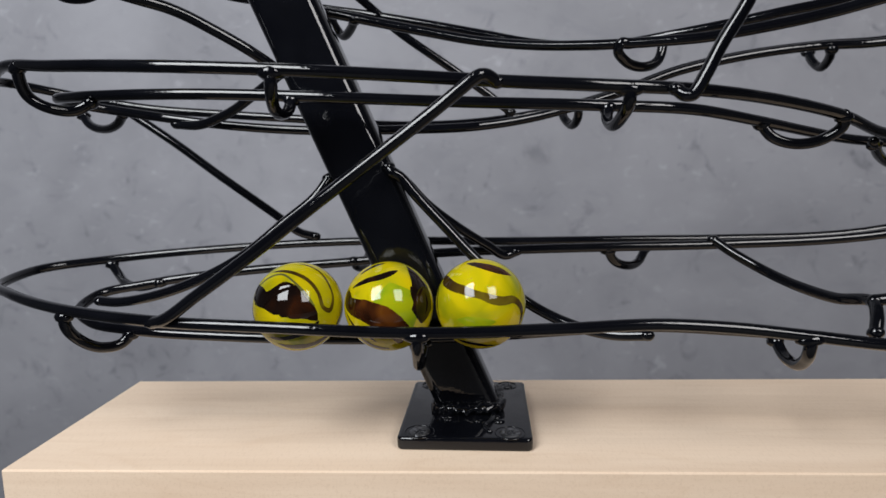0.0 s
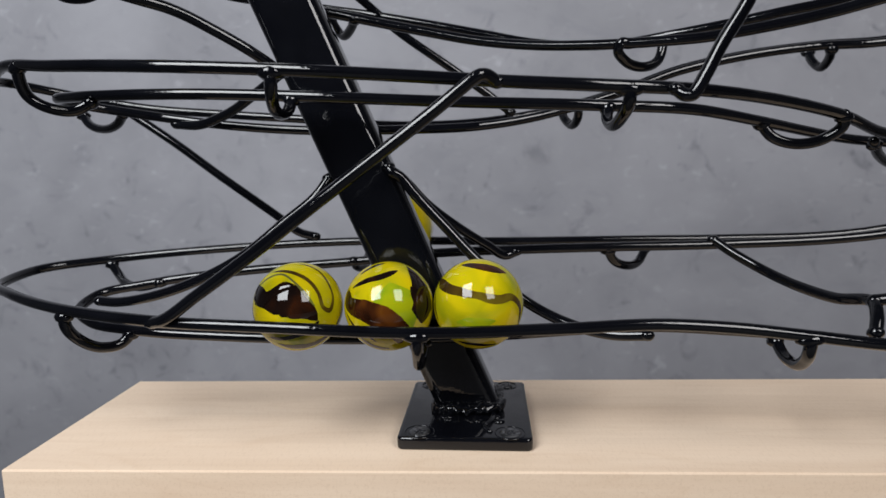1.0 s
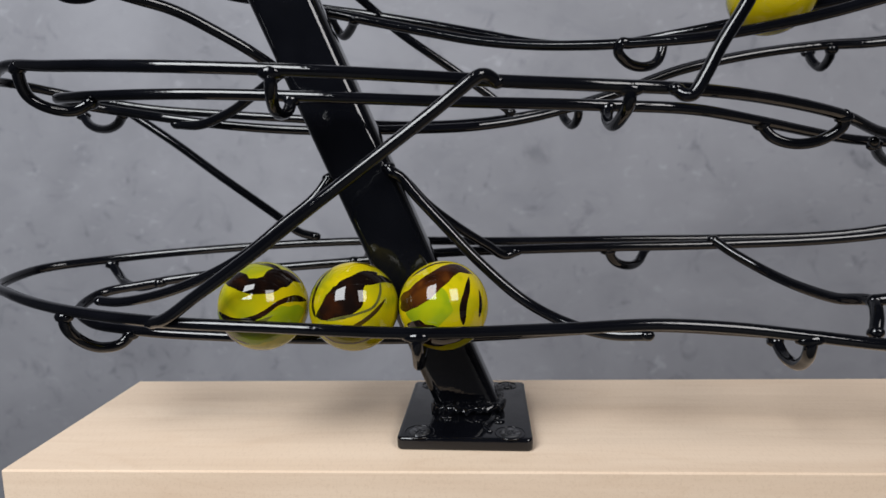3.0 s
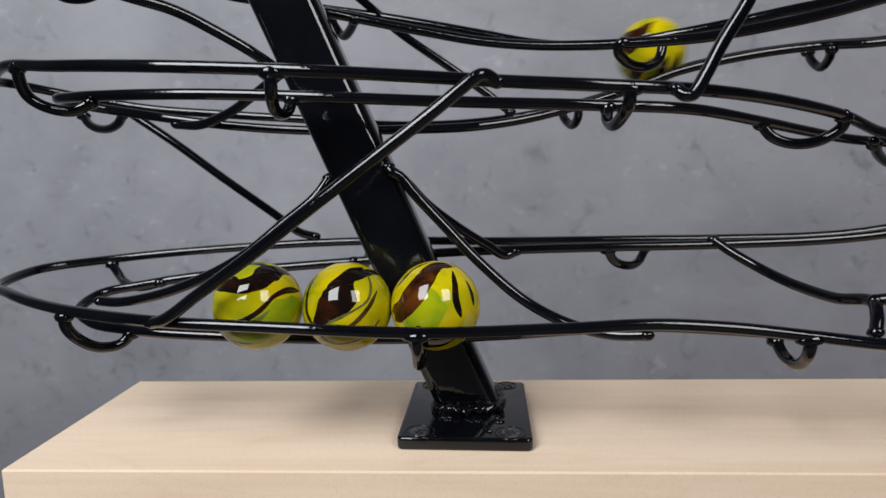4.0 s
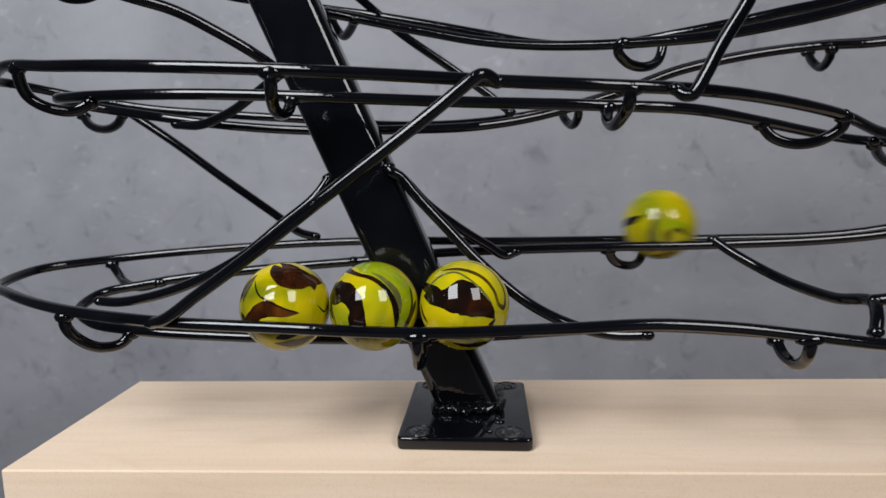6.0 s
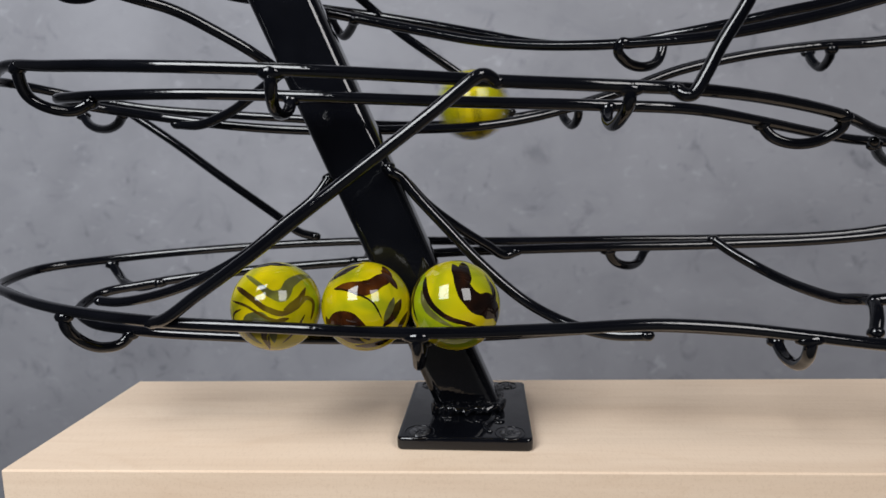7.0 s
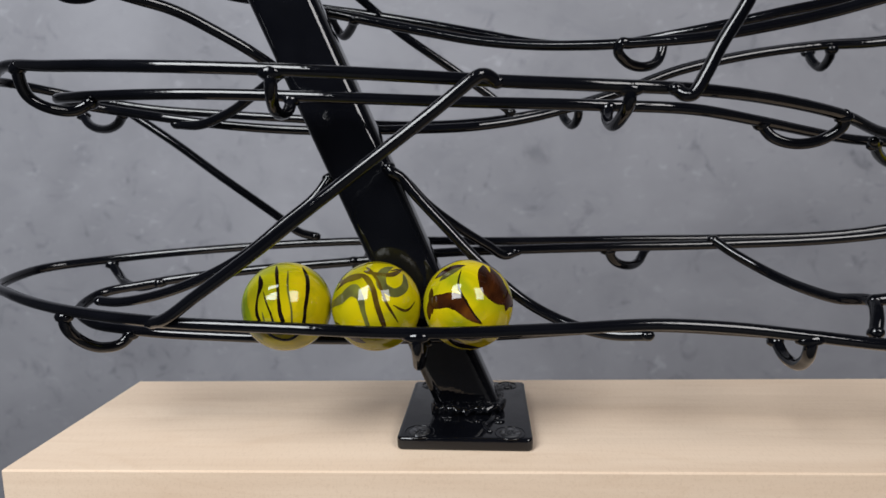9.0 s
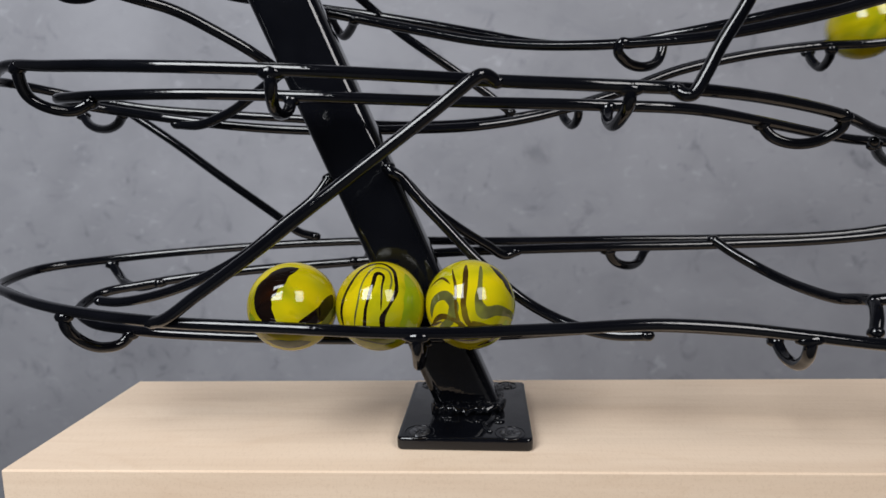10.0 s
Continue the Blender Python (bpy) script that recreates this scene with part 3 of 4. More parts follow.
TIMES = {
    "a": [(0.00, 1.6655), (1.36, 1.6655), (1.40, 1.6655), (1.50, 1.6720), (1.60, 1.6763), (1.70, 1.6817), (1.80, 1.6838), (2.50, 1.6826), (2.70, 1.6826), (3.80, 1.6804), (4.50, 1.6793), (4.74, 1.6781), (4.80, 1.6860), (4.90, 1.7041), (5.00, 1.7154), (5.70, 1.7143), (6.14, 1.7143), (6.18, 1.7271), (6.30, 1.8213), (6.36, 1.8449), (6.90, 2.1512), (7.60, 2.4465), (9.35, 2.4465), (9.52, 2.6493), (9.60, 2.7741), (9.68, 2.8463), (9.96, 3.0010), (10.00, 3.0575)],
    "b": [(0.00, 1.6923), (1.36, 1.6923), (1.40, 1.6934), (1.50, 1.6966), (1.60, 1.7031), (1.70, 1.7074), (1.80, 1.7096), (2.50, 1.7095), (3.80, 1.7062), (4.50, 1.7051), (4.74, 1.7051), (4.80, 1.7649), (4.88, 1.8449), (5.40, 2.1512), (6.20, 2.4465), (7.80, 2.4793), (8.02, 2.6337), (8.10, 2.7978), (8.17, 2.8463), (8.46, 3.0010), (8.50, 3.0641), (8.60, 3.3071), (8.70, 3.4801), (8.80, 3.6623), (8.87, 3.8332), (9.07, 3.8402), (9.10, 3.8740), (9.20, 4.1025), (9.27, 4.2495), (9.30, 4.2495), (9.40, 4.2677), (9.50, 4.2756), (10.00, 4.2756)],
    "c": [(0.00, 1.7190), (1.36, 1.7181), (1.40, 1.7408), (1.50, 1.7670), (1.60, 1.7930), (1.70, 1.8213), (1.79, 1.8449), (2.40, 2.1512), (3.40, 2.4531), (4.70, 2.4531), (5.20, 2.5450), (6.20, 2.5450), (6.40, 2.6453), (6.50, 2.7741), (6.60, 2.8463), (6.92, 3.0010), (7.00, 3.2169), (7.10, 3.4033), (7.20, 3.5990), (7.28, 3.8332), (7.53, 3.8402), (7.60, 4.0267), (7.70, 4.2253), (7.75, 4.2490), (7.80, 4.2604), (7.90, 4.2751), (8.10, 4.2751), (8.80, 4.2751), (9.20, 4.2729), (9.27, 4.2729), (9.30, 4.2730), (9.40, 4.2935), (9.50, 4.3016), (10.00, 4.3016)],
    "d": [(0.00, 1.2169), (0.55, 1.2262), (0.71, 1.2285), (0.80, 1.3181), (0.90, 1.3782), (1.00, 1.4424), (1.10, 1.5195), (1.20, 1.5698), (1.30, 1.6062), (1.36, 1.6379), (1.40, 1.6379), (1.50, 1.6447), (1.60, 1.6503), (1.70, 1.6549), (1.80, 1.6573), (2.50, 1.6560), (3.80, 1.6538), (4.50, 1.6527), (4.74, 1.6527), (4.80, 1.6595), (4.90, 1.6786), (5.00, 1.6886), (5.70, 1.6886), (6.14, 1.6875), (6.20, 1.6930), (6.30, 1.7107), (6.80, 1.7117), (7.74, 1.7117), (7.80, 1.7965), (7.85, 1.8449), (8.40, 2.1512), (9.60, 2.4137), (10.00, 2.4137)],
    "e": [(0.00, 2.5914), (2.40, 2.5914), (2.63, 2.6493), (2.70, 2.6839), (2.85, 2.7741), (3.10, 2.8463), (3.93, 3.0010), (4.00, 3.1429), (4.10, 3.3709), (4.20, 3.5428), (4.30, 3.7020), (4.37, 3.8332), (4.53, 3.8402), (4.60, 3.9461), (4.70, 4.1741), (4.74, 4.2353), (4.80, 4.2495), (4.90, 4.2653), (5.00, 4.2745), (5.70, 4.2734), (6.14, 4.2734), (6.20, 4.2791), (6.30, 4.2961), (6.80, 4.2974), (7.74, 4.2974), (7.80, 4.3127), (7.90, 4.3278), (8.10, 4.3288), (8.80, 4.3276), (9.27, 4.3265), (9.30, 4.3498), (9.40, 4.4330), (9.44, 4.4566), (10.00, 4.7629)],
    "g": [(0.00, 2.5319), (2.40, 2.5319), (2.70, 2.5778), (4.60, 2.5914), (4.84, 2.6493), (4.90, 2.6985), (4.98, 2.8463), (5.33, 3.0010), (5.40, 3.1961), (5.50, 3.3932), (5.60, 3.5888), (5.68, 3.8332), (5.95, 3.8402), (6.03, 4.0273), (6.10, 4.1737), (6.15, 4.2491), (6.20, 4.2536), (6.30, 4.2695), (6.80, 4.2707), (7.20, 4.2707), (7.74, 4.2695), (7.80, 4.2876), (7.90, 4.3021), (8.10, 4.3020), (8.80, 4.3009), (9.27, 4.2998), (9.30, 4.3020), (9.40, 4.3200), (9.50, 4.3278), (10.00, 4.3278)],
}


def course_line():
    p = [Vector(a) for a in COURSE]
    n = len(p)
    line = []
    for i in range(n):
        a, b, c, d = p[i - 1], p[i], p[(i + 1) % n], p[(i + 2) % n]
        l1, l2, l3 = (b - a).length, (c - b).length, (d - c).length
        m1 = ((b - a) / l1 * l2 + (c - b) / l2 * l1) / (l1 + l2) * l2
        m2 = ((c - b) / l2 * l3 + (d - c) / l3 * l2) / (l2 + l3) * l2
        for k in range(24):
            t = k / 24
            line.append((2 * t**3 - 3 * t * t + 1) * b + (t**3 - 2 * t * t + t) * m1 + (3 * t * t - 2 * t**3) * c + (t**3 - t * t) * m2)
    return line + [line[0]]


LINE = course_line()
RUNS = np.concatenate([[0], np.cumsum([(b - a).length for a, b in zip(LINE, LINE[1:])])])


def at_run(s):
    s = s % RUNS[-1]
    i = min(int(np.searchsorted(RUNS, s, side="right")) - 1, len(LINE) - 2)
    return LINE[i].lerp(LINE[i + 1], (s - RUNS[i]) / max(1e-9, RUNS[i + 1] - RUNS[i]))


def swirl(curve, face, layer):
    """A band of glass that lies on the marble: places across and up a face, with half its width, in radii; face: how that face is turned."""
    def onto(u, v):
        u, v = u * 0.97, v * 0.97
        d = Vector((u, -math.sqrt(max(0.02, 1 - u * u - v * v)), v)).normalized()
        return face @ d
    mids = glide([onto(u, v) for u, v, _ in curve], 10)
    widths = [p.x for p in glide([(w, 0, 0) for _, _, w in curve], 10)]
    mids = [p.normalized() for p in mids]
    count, across = len(mids), 14
    bm = bmesh.new()
    last = None
    for i, p in enumerate(mids):
        along = mids[min(i + 1, count - 1)] - mids[max(i - 1, 0)]
        side = p.cross(along).normalized()
        taper = min(1.0, math.sqrt(max(0.0, min(i, count - 1 - i) / 5.0)) + 0.03)
        w = widths[i] * taper
        wobble = [1 + 0.22 * noise.noise(p * 4 + Vector((k * 5.0, 0, 0))) for k in (1, 2)]
        ring = []
        for k in range(across + 1):
            x = (2 * k / across - 1)
            x *= w * wobble[0 if x < 0 else 1]
            lift = 1.0010 + 0.0007 * layer + (0.0008 if 0 < k < across else 0.0)
            ring.append(bm.verts.new((p + side * math.tan(x)).normalized() * RADIUS * lift))
        if last:
            for k in range(across):
                bm.faces.new((last[k], ring[k], ring[k + 1], last[k + 1]))
        last = ring
    bmesh.ops.recalc_face_normals(bm, faces=bm.faces)
    if bm.faces and sum(f.normal.dot(f.calc_center_median()) for f in bm.faces) < 0:
        bmesh.ops.reverse_faces(bm, faces=bm.faces)
    return bm


# each swirl: its glass, and the line it follows
HOOKED = [
    (DARK, [(-0.97, 0.30, 0.08), (-0.70, 0.19, 0.20), (-0.32, 0.17, 0.37), (0.0, 0.01, 0.32), (0.23, -0.17, 0.17), (0.39, -0.35, 0.04)]),
    (OLIVE, [(-0.55, 0.80, 0.03), (-0.10, 0.76, 0.05), (0.22, 0.57, 0.05), (0.44, 0.26, 0.04), (0.54, -0.08, 0.05), (0.66, -0.14, 0.05), (0.75, 0.05, 0.04), (0.68, 0.46, 0.03), (0.42, 0.82, 0.03), (0.06, 0.97, 0.03)]),
    (SMOKE, [(-0.84, 0.50, 0.02), (-0.62, 0.68, 0.03), (-0.30, 0.73, 0.03), (-0.13, 0.60, 0.02), (0.12, 0.30, 0.03), (0.36, -0.05, 0.02)]),
    (DARK, [(-0.50, -0.78, 0.04), (0.0, -0.90, 0.10), (0.45, -0.80, 0.08), (0.76, -0.56, 0.05), (0.95, -0.20, 0.03)]),
]
TONGUED = [
    (GREEN, [(0.02, 0.50, 0.14), (0.10, 0.15, 0.40), (0.30, -0.20, 0.36), (0.45, -0.55, 0.16)]),
    (DARK, [(-0.80, 0.42, 0.03), (-0.47, 0.57, 0.07), (-0.10, 0.66, 0.08), (0.22, 0.77, 0.05)]),
    (AMBER, [(-0.88, 0.44, 0.03), (-0.95, 0.10, 0.07), (-0.76, -0.08, 0.13), (-0.42, -0.22, 0.19), (-0.10, -0.38, 0.20), (0.14, -0.58, 0.16), (0.24, -0.84, 0.10)]),
    (DARK, [(0.42, 0.88, 0.05), (0.64, 0.55, 0.19), (0.76, 0.20, 0.33), (0.76, -0.12, 0.31), (0.70, -0.42, 0.12)]),
    (DARK, [(-0.62, 0.72, 0.03), (-0.36, 0.88, 0.05), (-0.06, 0.96, 0.05)]),
    (DARK, [(-0.70, -0.62, 0.04), (-0.40, -0.86, 0.06), (0.0, -0.95, 0.06)]),
]
CRESCENT = [
    (DARK, [(0.18, 0.84, 0.06), (-0.10, 0.79, 0.17), (-0.40, 0.60, 0.28), (-0.62, 0.30, 0.27), (-0.64, 0.0, 0.21), (-0.52, -0.28, 0.15), (-0.36, -0.52, 0.10)]),
    (DARK, [(0.10, -0.36, 0.06), (0.38, -0.32, 0.13), (0.68, -0.14, 0.19), (0.90, 0.18, 0.12)]),
    (SMOKE, [(0.52, -0.56, 0.08), (0.76, -0.36, 0.12), (0.94, -0.06, 0.06)]),
    (SMOKE, [(-0.60, -0.70, 0.06), (-0.16, -0.84, 0.16), (0.36, -0.82, 0.10)]),
    (GREEN, [(-0.95, -0.05, 0.05), (-0.84, -0.32, 0.12), (-0.66, -0.55, 0.06)]),
]
BANDED = [
    (AMBER, [(-0.34, 0.88, 0.04), (-0.05, 0.85, 0.11), (0.33, 0.76, 0.13), (0.66, 0.64, 0.05)]),
    (OLIVE, [(-0.85, 0.62, 0.04), (-0.74, 0.44, 0.11), (-0.42, 0.28, 0.10), (0.0, 0.17, 0.08), (0.40, 0.07, 0.10), (0.74, 0.10, 0.08), (0.90, -0.08, 0.07), (0.85, -0.48, 0.05)]),
    (GREEN, [(-0.50, -0.36, 0.05), (-0.10, -0.42, 0.13), (0.35, -0.38, 0.06)]),
    (DARK, [(-0.94, 0.30, 0.03), (-0.97, 0.0, 0.03), (-0.90, -0.35, 0.03)]),
    (DARK, [(-0.50, -0.80, 0.04), (-0.15, -0.88, 0.06), (0.35, -0.90, 0.04)]),
]
HAIRPINNED = [
    (GREEN, [(0.58, 0.70, 0.10), (0.72, 0.25, 0.24), (0.70, -0.20, 0.28), (0.45, -0.65, 0.20), (0.05, -0.86, 0.08)]),
    (DARK, [(-0.34, -0.70, 0.02), (-0.36, -0.35, 0.04), (-0.30, 0.05, 0.03), (-0.16, 0.46, 0.04), (-0.03, 0.72, 0.05), (0.06, 0.68, 0.03), (0.04, 0.40, 0.02), (0.0, -0.10, 0.02)]),
    (SMOKE, [(-0.58, -0.42, 0.02), (-0.50, 0.05, 0.02), (-0.32, 0.62, 0.02), (-0.08, 0.85, 0.02), (0.18, 0.78, 0.02), (0.26, 0.56, 0.02), (0.20, 0.30, 0.02)]),
    (DARK, [(-0.80, -0.50, 0.03), (-0.86, -0.05, 0.05), (-0.62, 0.54, 0.04), (-0.30, 0.88, 0.04), (0.04, 0.95, 0.04), (0.29, 0.80, 0.04), (0.36, 0.52, 0.04), (0.34, 0.28, 0.04), (0.20, 0.02, 0.03), (0.03, -0.26, 0.06), (0.04, -0.60, 0.03)]),
    (SMOKE, [(-0.66, -0.62, 0.02), (-0.20, -0.78, 0.02), (0.10, -0.84, 0.02), (0.30, -0.80, 0.02)]),
]
DARK_TOPPED = [
    (GREEN, [(-0.72, -0.42, 0.14), (-0.30, -0.56, 0.32), (0.15, -0.52, 0.36), (0.56, -0.42, 0.26), (0.82, -0.34, 0.10)]),
    (SMOKE, [(-0.90, -0.16, 0.04), (-0.60, -0.38, 0.08), (-0.20, -0.38, 0.05), (0.10, -0.30, 0.02)]),
    (DARK, [(-0.70, 0.70, 0.06), (-0.46, 0.60, 0.14), (-0.20, 0.44, 0.19), (0.10, 0.38, 0.22), (0.42, 0.50, 0.27), (0.70, 0.48, 0.17), (0.90, 0.30, 0.06)]),
    (DARK, [(0.16, 0.93, 0.04), (0.36, 0.82, 0.08), (0.50, 0.62, 0.10)]),
    (DARK, [(-0.98, 0.10, 0.05), (-0.82, -0.13, 0.07), (-0.55, -0.25, 0.06), (-0.10, -0.22, 0.05), (0.25, -0.08, 0.05), (0.58, -0.04, 0.07), (0.92, -0.14, 0.05)]),
]
BROWED = [
    (AMBER, [(-0.14, 0.96, 0.06), (-0.02, 0.72, 0.22), (0.20, 0.56, 0.28), (0.52, 0.52, 0.19), (0.88, 0.42, 0.10)]),
    (AMBER, [(-0.72, -0.66, 0.08), (-0.86, -0.32, 0.13), (-0.68, -0.12, 0.16), (-0.44, -0.01, 0.19), (-0.16, -0.14, 0.10), (0.25, -0.22, 0.03)]),
    (SMOKE, [(-0.90, 0.22, 0.05), (-0.76, 0.50, 0.08), (-0.58, 0.70, 0.04)]),
    (DARK, [(-0.58, 0.66, 0.015), (-0.53, 0.30, 0.02), (-0.28, 0.08, 0.02), (0.0, -0.10, 0.02), (0.25, -0.21, 0.02)]),
    (DARK, [(0.66, -0.10, 0.015), (0.84, -0.26, 0.02), (0.92, -0.10, 0.02)]),
    (DARK, [(-0.36, -0.78, 0.05), (0.10, -0.86, 0.13), (0.60, -0.72, 0.06)]),
]
WAVED = [
    (GREEN, [(0.62, 0.50, 0.08), (0.84, 0.15, 0.12), (0.86, -0.25, 0.10)]),
    (SMOKE, [(-0.62, 0.74, 0.04), (-0.36, 0.51, 0.05), (-0.10, 0.27, 0.09), (0.12, 0.22, 0.13), (0.30, 0.46, 0.12), (0.55, 0.61, 0.08), (0.80, 0.60, 0.04)]),
    (OLIVE, [(-0.83, 0.50, 0.05), (-0.55, 0.25, 0.06), (-0.20, -0.06, 0.06), (0.12, -0.17, 0.06), (0.42, -0.06, 0.06), (0.64, 0.13, 0.05), (0.78, 0.06, 0.05), (0.72, -0.38, 0.05)]),
    (OLIVE, [(-0.94, 0.20, 0.02), (-0.60, 0.03, 0.03), (-0.25, -0.22, 0.03), (0.30, -0.42, 0.05)]),
    (OLIVE, [(-0.20, -0.62, 0.03), (-0.20, -0.96, 0.04)]),
    (DARK, [(-0.22, 0.96, 0.04), (0.08, 0.94, 0.08), (0.40, 0.88, 0.04)]),
]
HOOKED_BACK = [
    (DARK, [(0.10, 0.46, 0.10), (0.40, 0.50, 0.13), (0.70, 0.48, 0.11), (0.95, 0.36, 0.06)]),
    (DARK, [(-0.88, -0.10, 0.05), (-0.90, 0.20, 0.06), (-0.78, 0.50, 0.05), (-0.56, 0.78, 0.05), (-0.32, 0.93, 0.03)]),
    (DARK, [(0.16, 0.97, 0.04), (0.40, 0.90, 0.05), (0.60, 0.76, 0.03)]),
]
TONGUED_BACK = [
    (AMBER, [(-0.97, 0.12, 0.14), (-0.70, 0.22, 0.18), (-0.30, 0.36, 0.17), (0.10, 0.58, 0.14), (0.45, 0.72, 0.10), (0.70, 0.58, 0.06)]),
    (DARK, [(-0.62, 0.74, 0.02), (-0.35, 0.86, 0.04), (0.0, 0.95, 0.04), (0.36, 0.90, 0.02)]),
    (DARK, [(-0.76, -0.40, 0.05), (-0.45, -0.42, 0.09), (-0.15, -0.50, 0.06)]),
]
CAP_TURNED = [
    (GREEN, [(0.30, 0.86, 0.10), (0.58, 0.46, 0.32), (0.68, 0.05, 0.34), (0.60, -0.40, 0.24), (0.45, -0.75, 0.10)]),
    (DARK, [(0.95, 0.0, 0.03), (0.86, -0.20, 0.07), (0.70, -0.46, 0.06), (0.55, -0.66, 0.04)]),
    (SMOKE, [(-0.92, 0.28, 0.03), (-0.94, 0.0, 0.06), (-0.86, -0.36, 0.04)]),
]
CAP_FAR = [
    (DARK, [(-0.72, 0.68, 0.03), (-0.90, 0.34, 0.05), (-0.94, 0.0, 0.04), (-0.84, -0.36, 0.03)]),
    (DARK, [(0.18, 0.96, 0.08), (0.22, 0.72, 0.13), (0.26, 0.42, 0.14)]),
]
BROWED_TURNED = [
    (DARK, [(-0.80, 0.58, 0.05), (-0.50, 0.79, 0.13), (-0.12, 0.92, 0.07)]),
    (AMBER, [(0.36, 0.80, 0.06), (0.52, 0.62, 0.10), (0.70, 0.34, 0.08)]),
    (AMBER, [(0.92, -0.16, 0.05), (0.78, -0.42, 0.10), (0.60, -0.66, 0.06)]),
    (AMBER, [(-0.30, -0.86, 0.05), (0.15, -0.86, 0.10), (0.52, -0.74, 0.05)]),
]
BROWED_FAR = [
    (AMBER, [(-0.66, 0.66, 0.06), (-0.34, 0.82, 0.12), (0.06, 0.86, 0.05)]),
    (AMBER, [(0.58, 0.77, 0.05), (0.76, 0.36, 0.18), (0.86, 0.0, 0.17), (0.78, -0.26, 0.07)]),
]
WAVED_TURNED = [
    (OLIVE, [(-0.18, 0.80, 0.05), (0.04, 0.70, 0.05), (0.36, 0.62, 0.06), (0.70, 0.70, 0.03)]),
    (OLIVE, [(-0.42, 0.88, 0.03), (0.0, 0.97, 0.03), (0.40, 0.90, 0.03)]),
]
WAVED_FAR = [
    (SMOKE, [(-0.86, -0.30, 0.05), (-0.80, 0.06, 0.09), (-0.55, 0.20, 0.10), (-0.36, -0.02, 0.11), (-0.46, -0.36, 0.09), (-0.70, -0.52, 0.05)]),
    (OLIVE, [(-0.90, 0.36, 0.02), (-0.62, 0.58, 0.03), (-0.42, 0.44, 0.02)]),
    (DARK, [(0.44, 0.86, 0.05), (0.70, 0.62, 0.12), (0.90, 0.30, 0.05)]),
    (OLIVE, [(0.02, -0.36, 0.05), (0.35, -0.50, 0.08), (0.70, -0.44, 0.04)]),
]
LOOKS = {
    "a": "yellow glass marble with a dark brown patch and hooked line",
    "b": "yellow-green glass marble with a brown tongue and black side",
    "c": "bright yellow glass marble with one brown wavy band",
    "d": "green and yellow glass marble with a dark brown cap",
    "e": "yellow glass marble with two reddish brown wavy bands",
    "g": "yellow glass marble with many thin brown wavy stripes",
}


# each stay of a marble in the row: from, to, and a moment at which its face looks forward
STAYS = {
    "a": [(0, 6.14, 0.5)],
    "b": [(0, 4.74, 0.5), (9.5, 10, 9.9)],
    "c": [(0, 1.36, 0.5), (7.95, 10, 9.9)],
    "d": [(1.85, 7.74, 2.2)],
    "e": [(5.05, 9.27, 5.3)],
    "g": [(6.4, 10, 7.0)],
}
# the swirls of each marble, by the moment at which they look forward
FACES = {
    "a": [(0.5, HOOKED), (2.2, HOOKED_BACK)],
    "b": [(0.5, TONGUED), (2.2, TONGUED_BACK), (9.9, CRESCENT)],
    "c": [(0.5, BANDED), (9.9, HAIRPINNED)],
    "d": [(2.2, DARK_TOPPED), (5.3, CAP_TURNED), (7.0, CAP_FAR)],
    "e": [(5.3, BROWED), (7.0, BROWED_TURNED), (8.5, BROWED_FAR)],
    "g": [(7.0, WAVED), (8.5, WAVED_TURNED), (9.9, WAVED_FAR)],
}
# a marble rides low between a high front rail and a low rear one, so it turns fast and about a tilted axle
ROLLING = 0.0078
AXLE = Vector((0, 0.925, -0.380)).normalized()


def placed(key, t):
    return at_run(float(np.interp(t, [a for a, _ in TIMES[key]], [b for _, b in TIMES[key]])))


def shown(place):
    """The turn of a marble whose face looks at where one stands before the run."""
    to = Vector((0.0026, -0.1913, 0.0829)) - place
    return Matrix.Rotation(math.atan2(to.x, -to.y), 3, "Z") @ Matrix.Rotation(-math.atan2(to.z, math.hypot(to.x, to.y)), 3, "X")


def turned(key, t):
    """The turn of a marble while it stays in the row; its second stay begins half round."""
    stays = STAYS[key]
    second = len(stays) > 1 and t >= stays[1][0]
    faced = placed(key, stays[second][2])
    spin = Matrix.Rotation((placed(key, t).x - faced.x) / ROLLING, 3, AXLE) @ shown(faced)
    return spin @ Matrix.Rotation(math.pi, 3, "Z") if second else spin


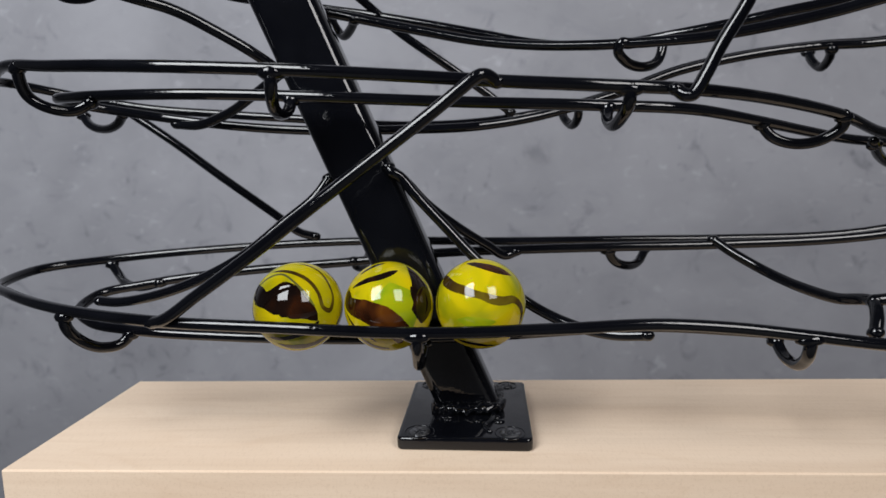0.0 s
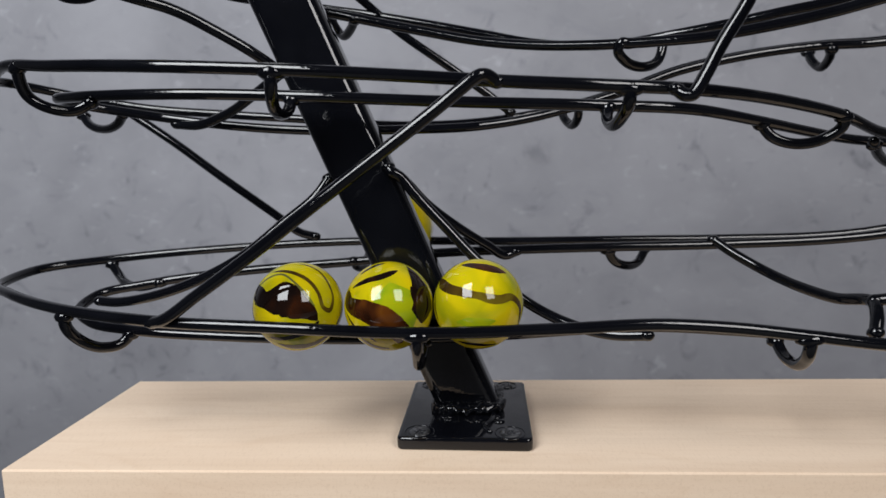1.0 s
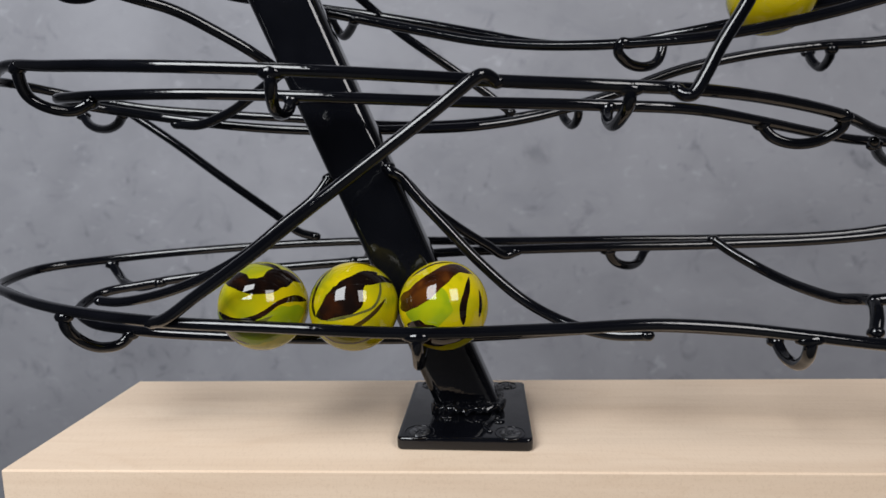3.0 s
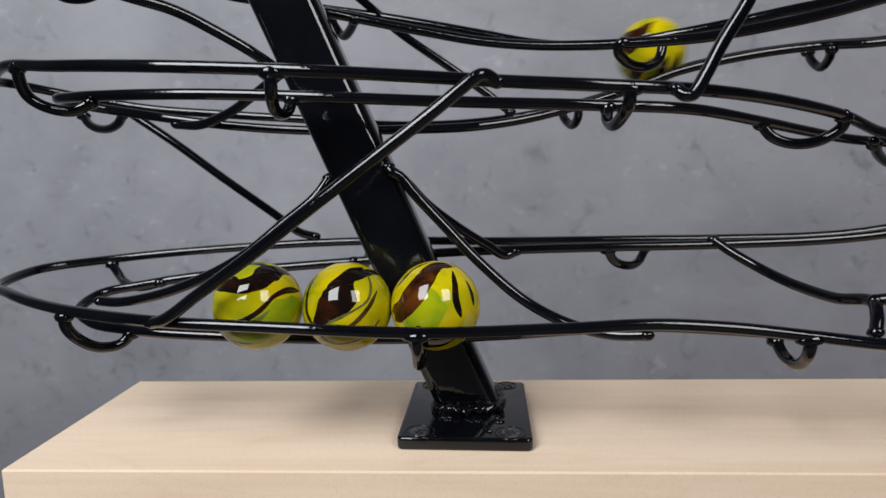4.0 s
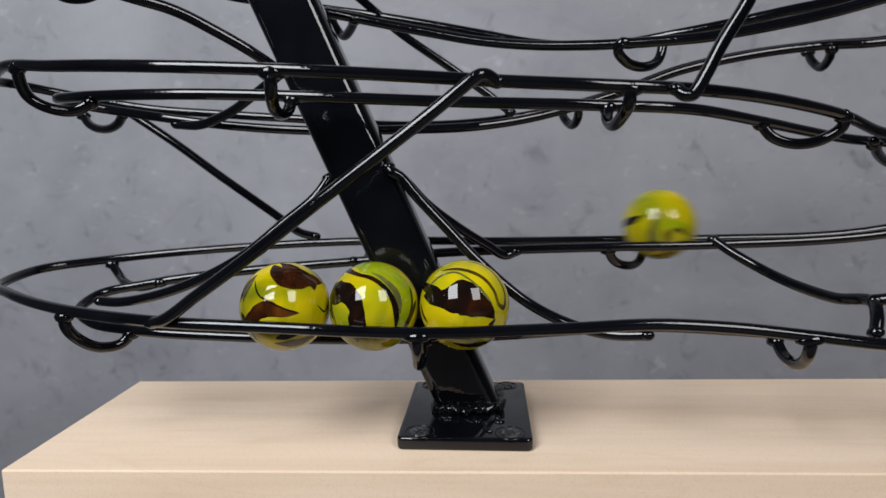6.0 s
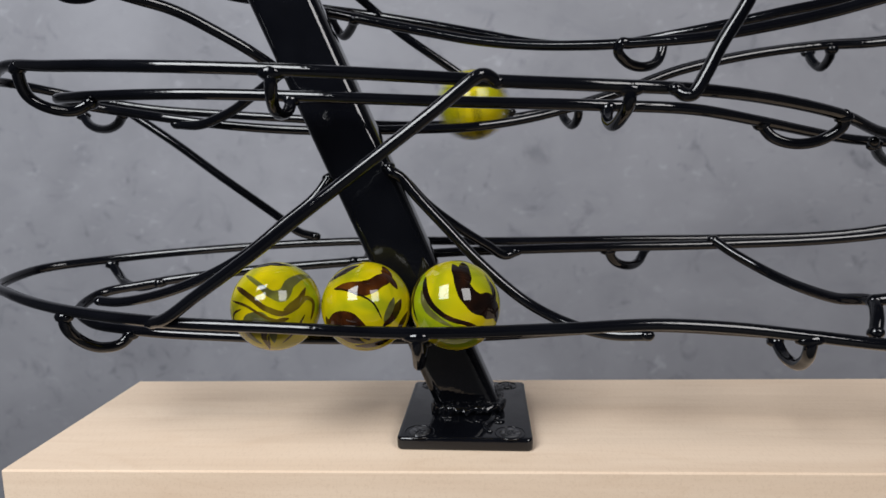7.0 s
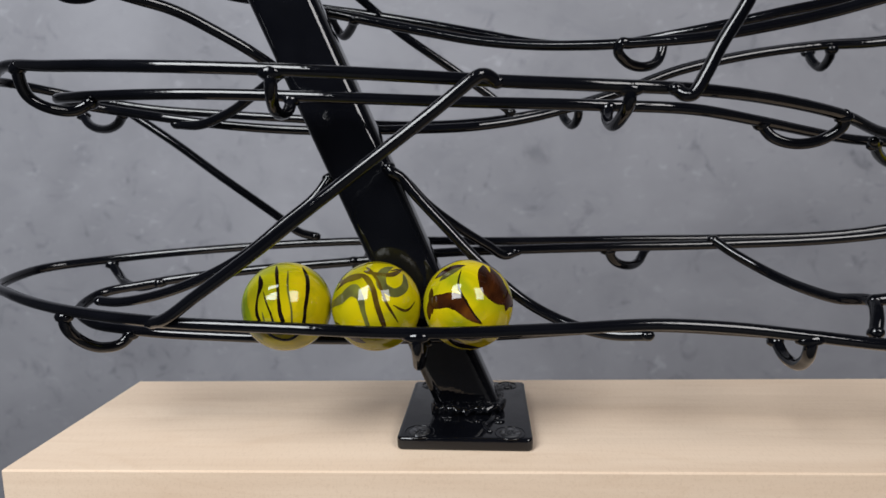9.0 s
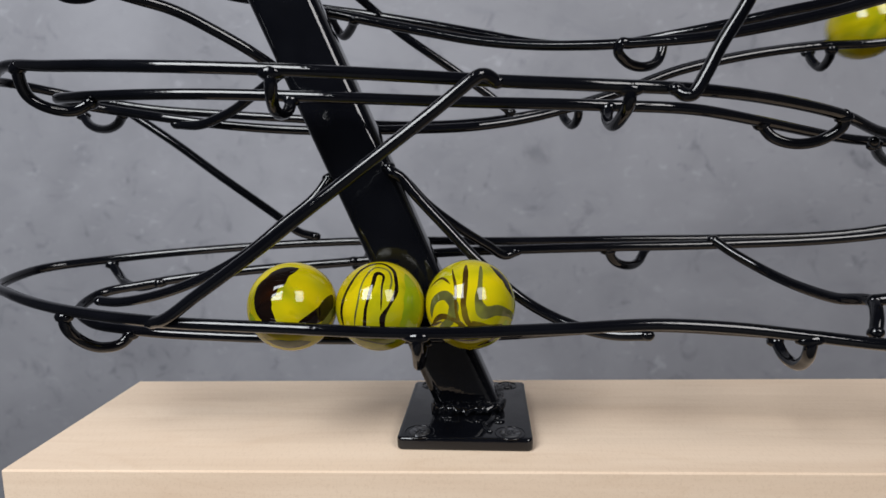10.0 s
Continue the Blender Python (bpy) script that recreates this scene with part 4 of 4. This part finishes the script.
def marble(key):
    bm = bmesh.new()
    bmesh.ops.create_uvsphere(bm, u_segments=96, v_segments=56, radius=RADIUS)
    ob = tagged(part("glass_marble", bm, GLASS), LOOKS[key], "marble", "marbles on the run")
    for t, swirls in FACES[key]:
        face = turned(key, t).inverted() @ shown(placed(key, t))
        for layer, (glass, curve) in enumerate(swirls):
            layer = 0 if glass is GREEN else layer + 1
            part("swirl", swirl(curve, face, layer), glass, ob)
    return ob


MARBLES = {key: marble(key) for key in "abcdeg"}


def roll(a, b):
    step = b - a
    axis = Vector((0, 0, 1)).cross(step)
    if step.length < 1e-7 or axis.length < 1e-9:
        return Matrix.Identity(3)
    return Matrix.Rotation(min(step.length / ROLLING, radians(75)), 3, axis.normalized())


def rolling(key):
    """Rows of a marble, one for each thirtieth of a second: it rolls along its rails."""
    count = 301
    places = [placed(key, f / 30) for f in range(count)]
    turns = [None] * count
    spans = []
    for t0, t1, _ in STAYS[key]:
        a, b = math.ceil(t0 * 30 - 1e-6), math.floor(t1 * 30 + 1e-6)
        for f in range(a, b + 1):
            turns[f] = turned(key, f / 30)
        spans.append((a, b))
    for f in range(spans[0][0] - 1, -1, -1):
        turns[f] = roll(places[f], places[f + 1]).inverted() @ turns[f + 1]
    for f in range(spans[-1][1] + 1, count):
        turns[f] = roll(places[f - 1], places[f]) @ turns[f - 1]
    for (_, b), (c, _) in zip(spans, spans[1:]):
        lo, hi = b, c
        if c - b > 45:
            for f in range(b + 1, b + 17):
                turns[f] = roll(places[f - 1], places[f]) @ turns[f - 1]
            for f in range(c - 1, c - 50, -1):
                turns[f] = roll(places[f], places[f + 1]).inverted() @ turns[f + 1]
            lo, hi = b + 16, c - 49
        qa, qb = turns[lo].to_quaternion(), turns[hi].to_quaternion()
        for f in range(lo + 1, hi):
            turns[f] = qa.slerp(qb, (f - lo) / (hi - lo)).to_matrix()
    return [(f / 30, Matrix.Translation(places[f]) @ turns[f].to_4x4()) for f in range(count)]


def motions():
    for key, ob in MARBLES.items():
        walk(ob, rolling(key))


motions()
